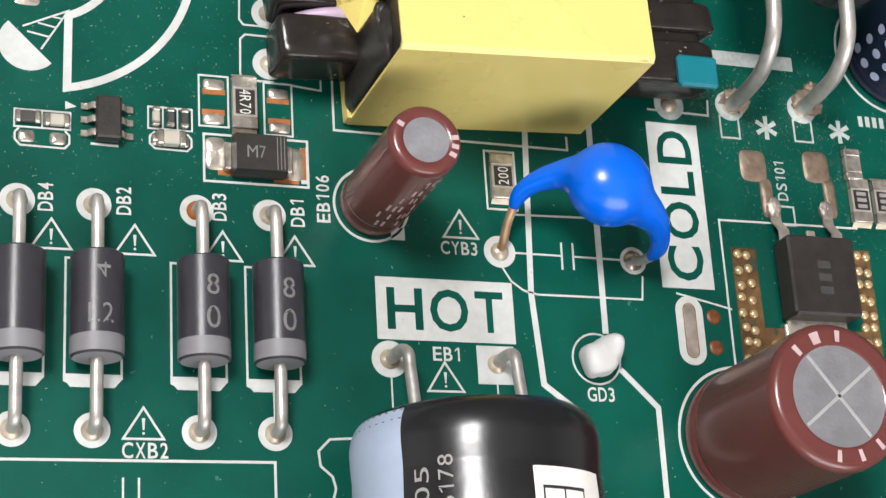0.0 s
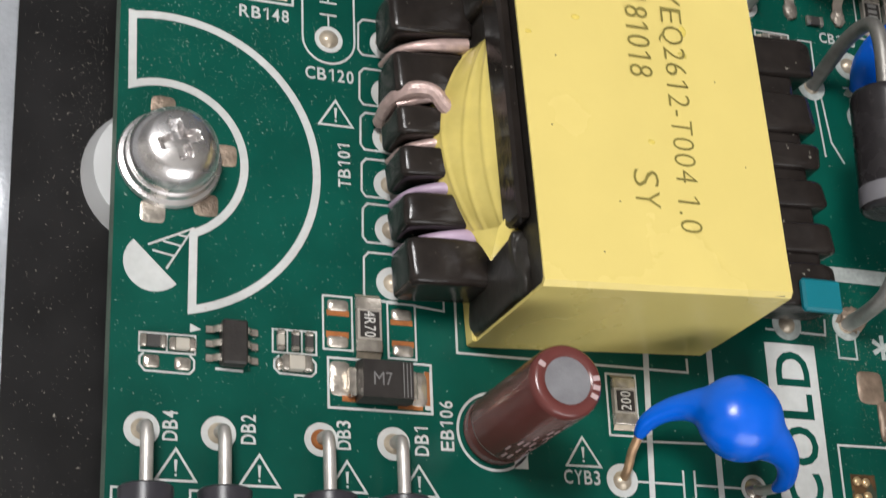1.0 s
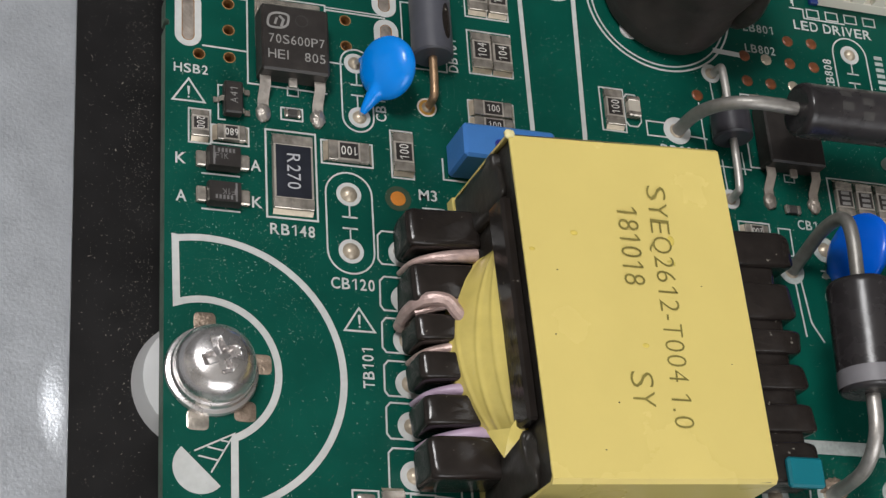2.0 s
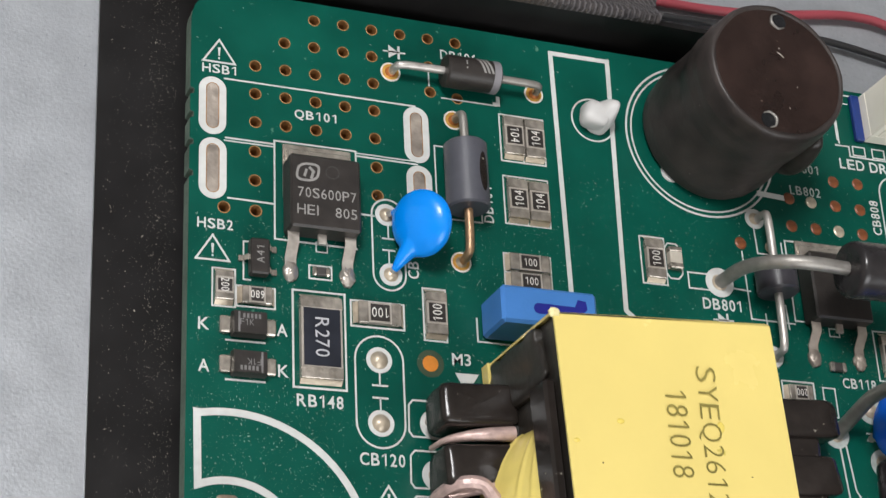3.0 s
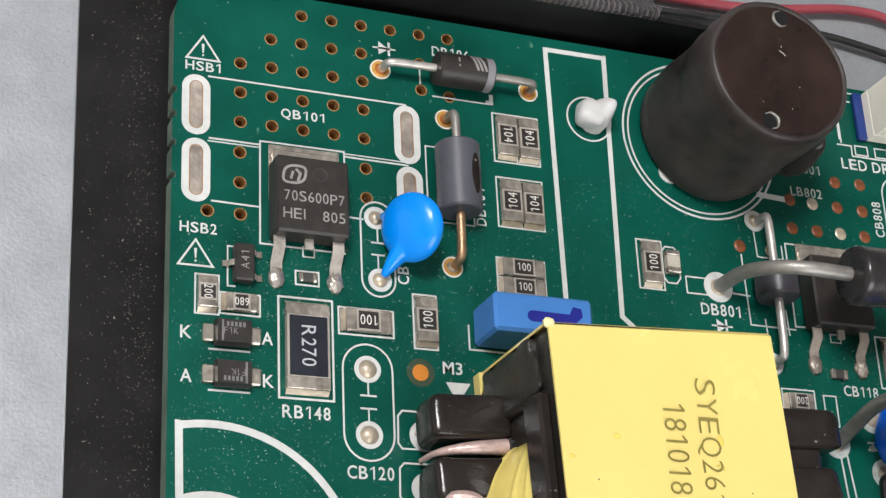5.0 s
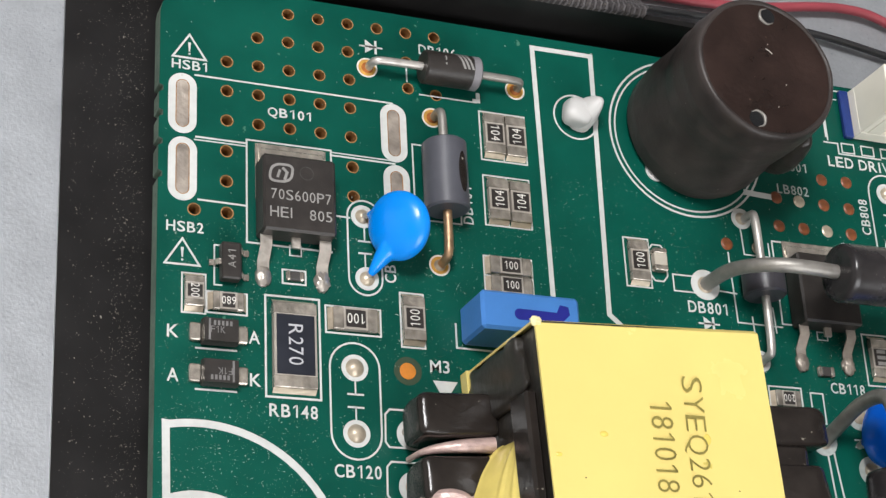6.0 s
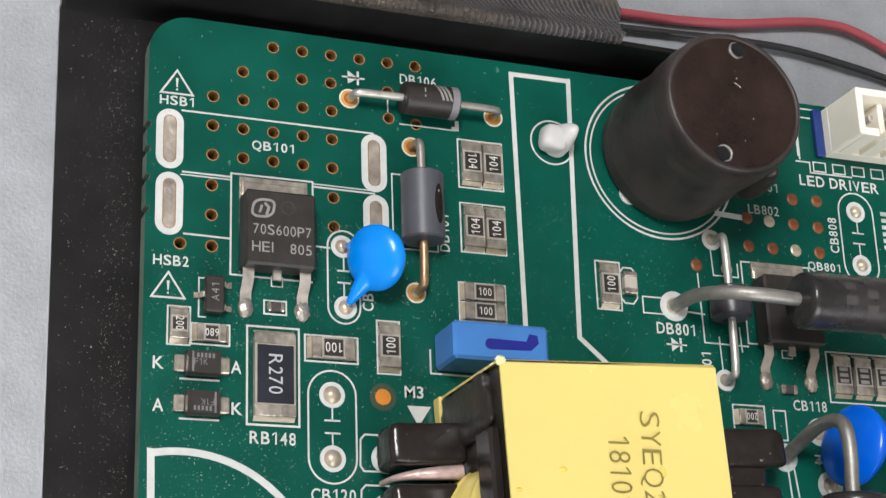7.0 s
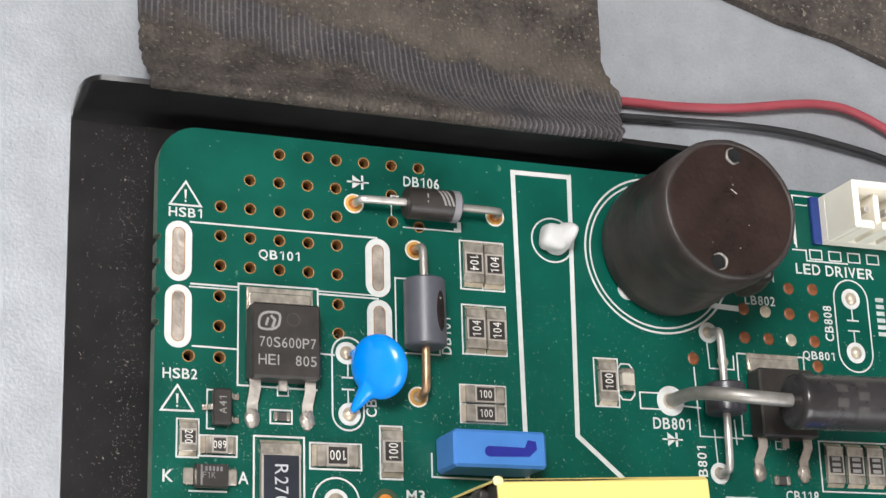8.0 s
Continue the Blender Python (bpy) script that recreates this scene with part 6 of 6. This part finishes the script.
def felt_strip(x0, x1, rows, y_shift):
    g, vs, fs = Geo(), [], []
    nx = 420
    top = []
    for i in range(nx + 1):
        u = i / nx
        for y, z in rows:
            far = x1 - 2.6 + 2.8 * min(1, max(0, (y - 80.5) / 5.5)) - 1.4 * min(1, max(0, (y - 87) / 3))
            x = x0 + (far - x0) * u
            w = 0.22 * noise.noise((x * 0.35, y * 0.35, 1.7)) + 0.12 * noise.noise((x * 2.1, y * 2.1, 3.0))
            w += 0.16 * math.sin(x * 12.0) * (0.85 if y < 84.5 else 0.06) * min(1, max(0.1, (x - 12) / 16)) + 0.05 * noise.noise((x * 6, y * 6, 9))
            vs.append((x + (0.35 * noise.noise((y * 1.3, 5, i * 0.0 + u * 50)) if i < 3 or i > nx - 3 else 0), y + y_shift * u, z + w))
    m = len(rows)
    base = len(vs)
    for x, y, z in list(vs):
        vs.append((x, y, z - 0.9))
    for i in range(nx):
        for k in range(m - 1):
            a, b, c, d = i * m + k, (i + 1) * m + k, (i + 1) * m + k + 1, i * m + k + 1
            fs += [(a, b, c, d), (base + d, base + c, base + b, base + a)]
        fs += [(i * m, base + i * m, base + (i + 1) * m, (i + 1) * m), (i * m + m - 1, (i + 1) * m + m - 1, base + (i + 1) * m + m - 1, base + i * m + m - 1)]
    for i in (0, nx):
        for k in range(m - 1):
            fs.append((i * m + k, i * m + k + 1, base + i * m + k + 1, base + i * m + k))
    return g.add(vs, fs)


rows = [(80.2 + 0.45 * k, z) for k, z in enumerate([3.4, 3.75, 3.55, 3.1, 2.5, 1.9, 1.3, 0.8, 0.3, -0.1, -0.5, -0.8, -1.1, -1.35, -1.55, -1.75, -1.9, -2.0, -2.1, -2.2])]
rows += [(89.2 + 1.3 * k, -2.3 - 0.02 * k) for k in range(18)]
felt = thing("felt_tape", "dark brown dusty ribbed felt tape stuck over the folded edge", "tape", 0, 0, 0)
part("folded_front", felt_strip(-1.4, 43.6, rows[:9], -0.4), FELT, felt, "ribbed front turned over the sheet", angle=60)
part("flat_length", felt_strip(-1.4, 43.6, rows[8:], -0.4), FELT, felt, angle=60)
g = Geo()
FEND = [(55.5, 99.5), (63, 97.2), (69.5, 96.0), (75.5, 94.0), (90, 90), (110, 120), (60, 125)]
g.prism(FEND, -3.68, -2.5)
single("felt_tape", g, FELT, "dark brown felt tape patch on the steel chassis", "tape")


def cable(label, pts, r, mat):
    single("cable", Geo().tube(pts, r, 14, 8), mat, label, "cable", angle=80)


cable("red plastic-insulated wire lying on the chassis", [(30, 86.2, -2.9), (40, 86.2, -2.95), (44.6, 86.5, -3.0), (50.7, 86.65, -3.0), (57, 87.2, -2.9), (63.4, 88.3, -2.8), (66.7, 88.65, -2.8), (70, 88.4, -2.8), (74.3, 86.8, -2.9), (80, 83.5, -3), (90, 79, -3)], 0.46, RED)
cable("black plastic-insulated wire lying on the chassis", [(30, 84.6, -2.9), (40, 84.7, -2.95), (44.5, 84.95, -3.0), (50.6, 85.2, -3.0), (56.8, 85.4, -2.9), (63.1, 85.25, -2.8), (69.5, 84.4, -2.8), (73.9, 83.6, -2.9), (80, 82, -3), (90, 80, -3)], 0.36, BLACKPVC)

# ---- dust ----


def dust(label, count, x0, x1, y0, y1, z, lo, hi, seed, dense=None):
    r = random.Random(seed)
    vs, fs = [], []
    for _ in range(count):
        x, y = r.uniform(x0, x1), r.uniform(y0, y1)
        s = lo + (hi - lo) * r.random() ** 4
        a, e = r.uniform(0, math.pi), r.uniform(1, 2.4)
        c, si = math.cos(a), math.sin(a)
        k = len(vs)
        for u, v, w in ((-e, 0, 0), (0, -0.6, 0.0), (e, 0, 0), (0, 0.6, 0), (0, 0, 0.8)):
            vs.append((x + s * (c * u - si * v), y + s * (si * u + c * v), z + s * w))
        fs += [(k, k + 1, k + 4), (k + 1, k + 2, k + 4), (k + 2, k + 3, k + 4), (k + 3, k, k + 4)]
    single("dust", Geo().add(vs, fs), dense or DUST, label, "dust", "stuff")


dust("pale dust specks on the black sheet", 2200, -6.0, -0.3, -8, 79, -3.2, 0.008, 0.042, 1)
dust("fine brown dust gathered in the corner of the black sheet", 1600, -2.6, -0.2, 30, 79, -3.2, 0.008, 0.05, 7)
dust("scattered pale fibres on the black sheet", 26, -6.0, -0.5, 0, 78, -3.2, 0.06, 0.14, 8)
dust("pale dust specks on the green board", 2200, 0.3, 70, -8, 78, 0.0, 0.012, 0.07, 2, FILM_DUST)
GRIME = material("brown_grime", (0.15, 0.12, 0.085), 0.9, vary=0.4, scale=2500)


def grime(label, spots, per, lo, hi, seed):
    r = random.Random(seed)
    vs, fs = [], []
    for cx, cy, spread in spots:
        for _ in range(per):
            x, y, k = r.gauss(cx, spread), r.gauss(cy, spread), len(vs)
            if x < 0.2 or y > 77.8:
                continue
            q = lo + (hi - lo) * r.random() ** 3
            a = r.uniform(0, 6.28)
            for j in range(3):
                vs.append((x + q * math.cos(a + 2.1 * j), y + q * math.sin(a + 2.1 * j), 0.004))
            vs.append((x, y, q * 0.7))
            fs += [(k, k + 1, k + 3), (k + 1, k + 2, k + 3), (k + 2, k, k + 3)]
    single("grime", Geo().add(vs, fs), GRIME, label, "dirt", "stuff")


grime("fine brown grime gathered round soldered legs and pads", [(8, 56.5, 1.6), (12.5, 56.2, 1.6), (5, 50, 2.0), (14, 53.5, 2.5), (16, 57, 1.8), (22, 57, 2.2), (22, 47.5, 2.5),
      (26, 58.5, 2.5), (41, 58, 2.5), (51, 53, 2.5), (56, 51, 2.5), (58, 18, 2.5), (64, 18, 2.5), (57, 24, 2.2), (63, 24.5, 2.2), (52, 50, 2.0), (59, 47, 2.5),
      (56, 63, 3.0), (62, 65, 3.0), (18, 20, 2.5), (7.5, 18.3, 2.0), (30, 16, 3.0), (45, 62.5, 2.5)], 130, 0.010, 0.05, 11)

grime("brown flux and grime round the secondary leads", [(55.5, 22.8, 1.3), (62.0, 23.0, 1.3), (57.5, 19.5, 1.4), (63.2, 19.6, 1.4), (54.5, 26.2, 2.0), (60.5, 26.5, 2.0), (53.2, 24, 1.0), (57, 52, 1.5), (60, 52.5, 1.5)], 260, 0.015, 0.075, 12)

for k, (x0, x1, y0, y1, n) in enumerate(((0.3, 12, 34, 58, 2600), (10, 32, 46, 62, 2600), (0.3, 22, 14, 44, 2600), (32, 46, 48, 66, 1200), (48, 70, 44, 64, 1800), (50, 70, 12, 30, 2200))):
    dust("very fine pale dust film on the green board", n, x0, x1, y0, y1, 0.0, 0.010, 0.055, 21 + k, FILM_DUST)

# ---- ceiling lamps of the workshop ----
GLOW = bpy.data.materials.new("lamp_diffuser")
GLOW.use_nodes = True
GLOW.node_tree.nodes["Principled BSDF"].inputs["Emission Color"].default_value = (1.0, 0.94, 0.86, 1)
GLOW.node_tree.nodes["Principled BSDF"].inputs["Emission Strength"].default_value = 6.0
lampob = thing("ceiling_light", "square white ceiling light panel", "ceiling light", -600, 330, 1500)
part("frame", Geo().box(-190, 190, -190, -175, -40, 0).box(-190, 190, 175, 190, -40, 0).box(-190, -175, -175, 175, -40, 0).box(175, 190, -175, 175, -40, 0), NYLON, lampob)
part("diffuser", Geo().box(-175, 175, -175, 175, -30, -20), GLOW, lampob)
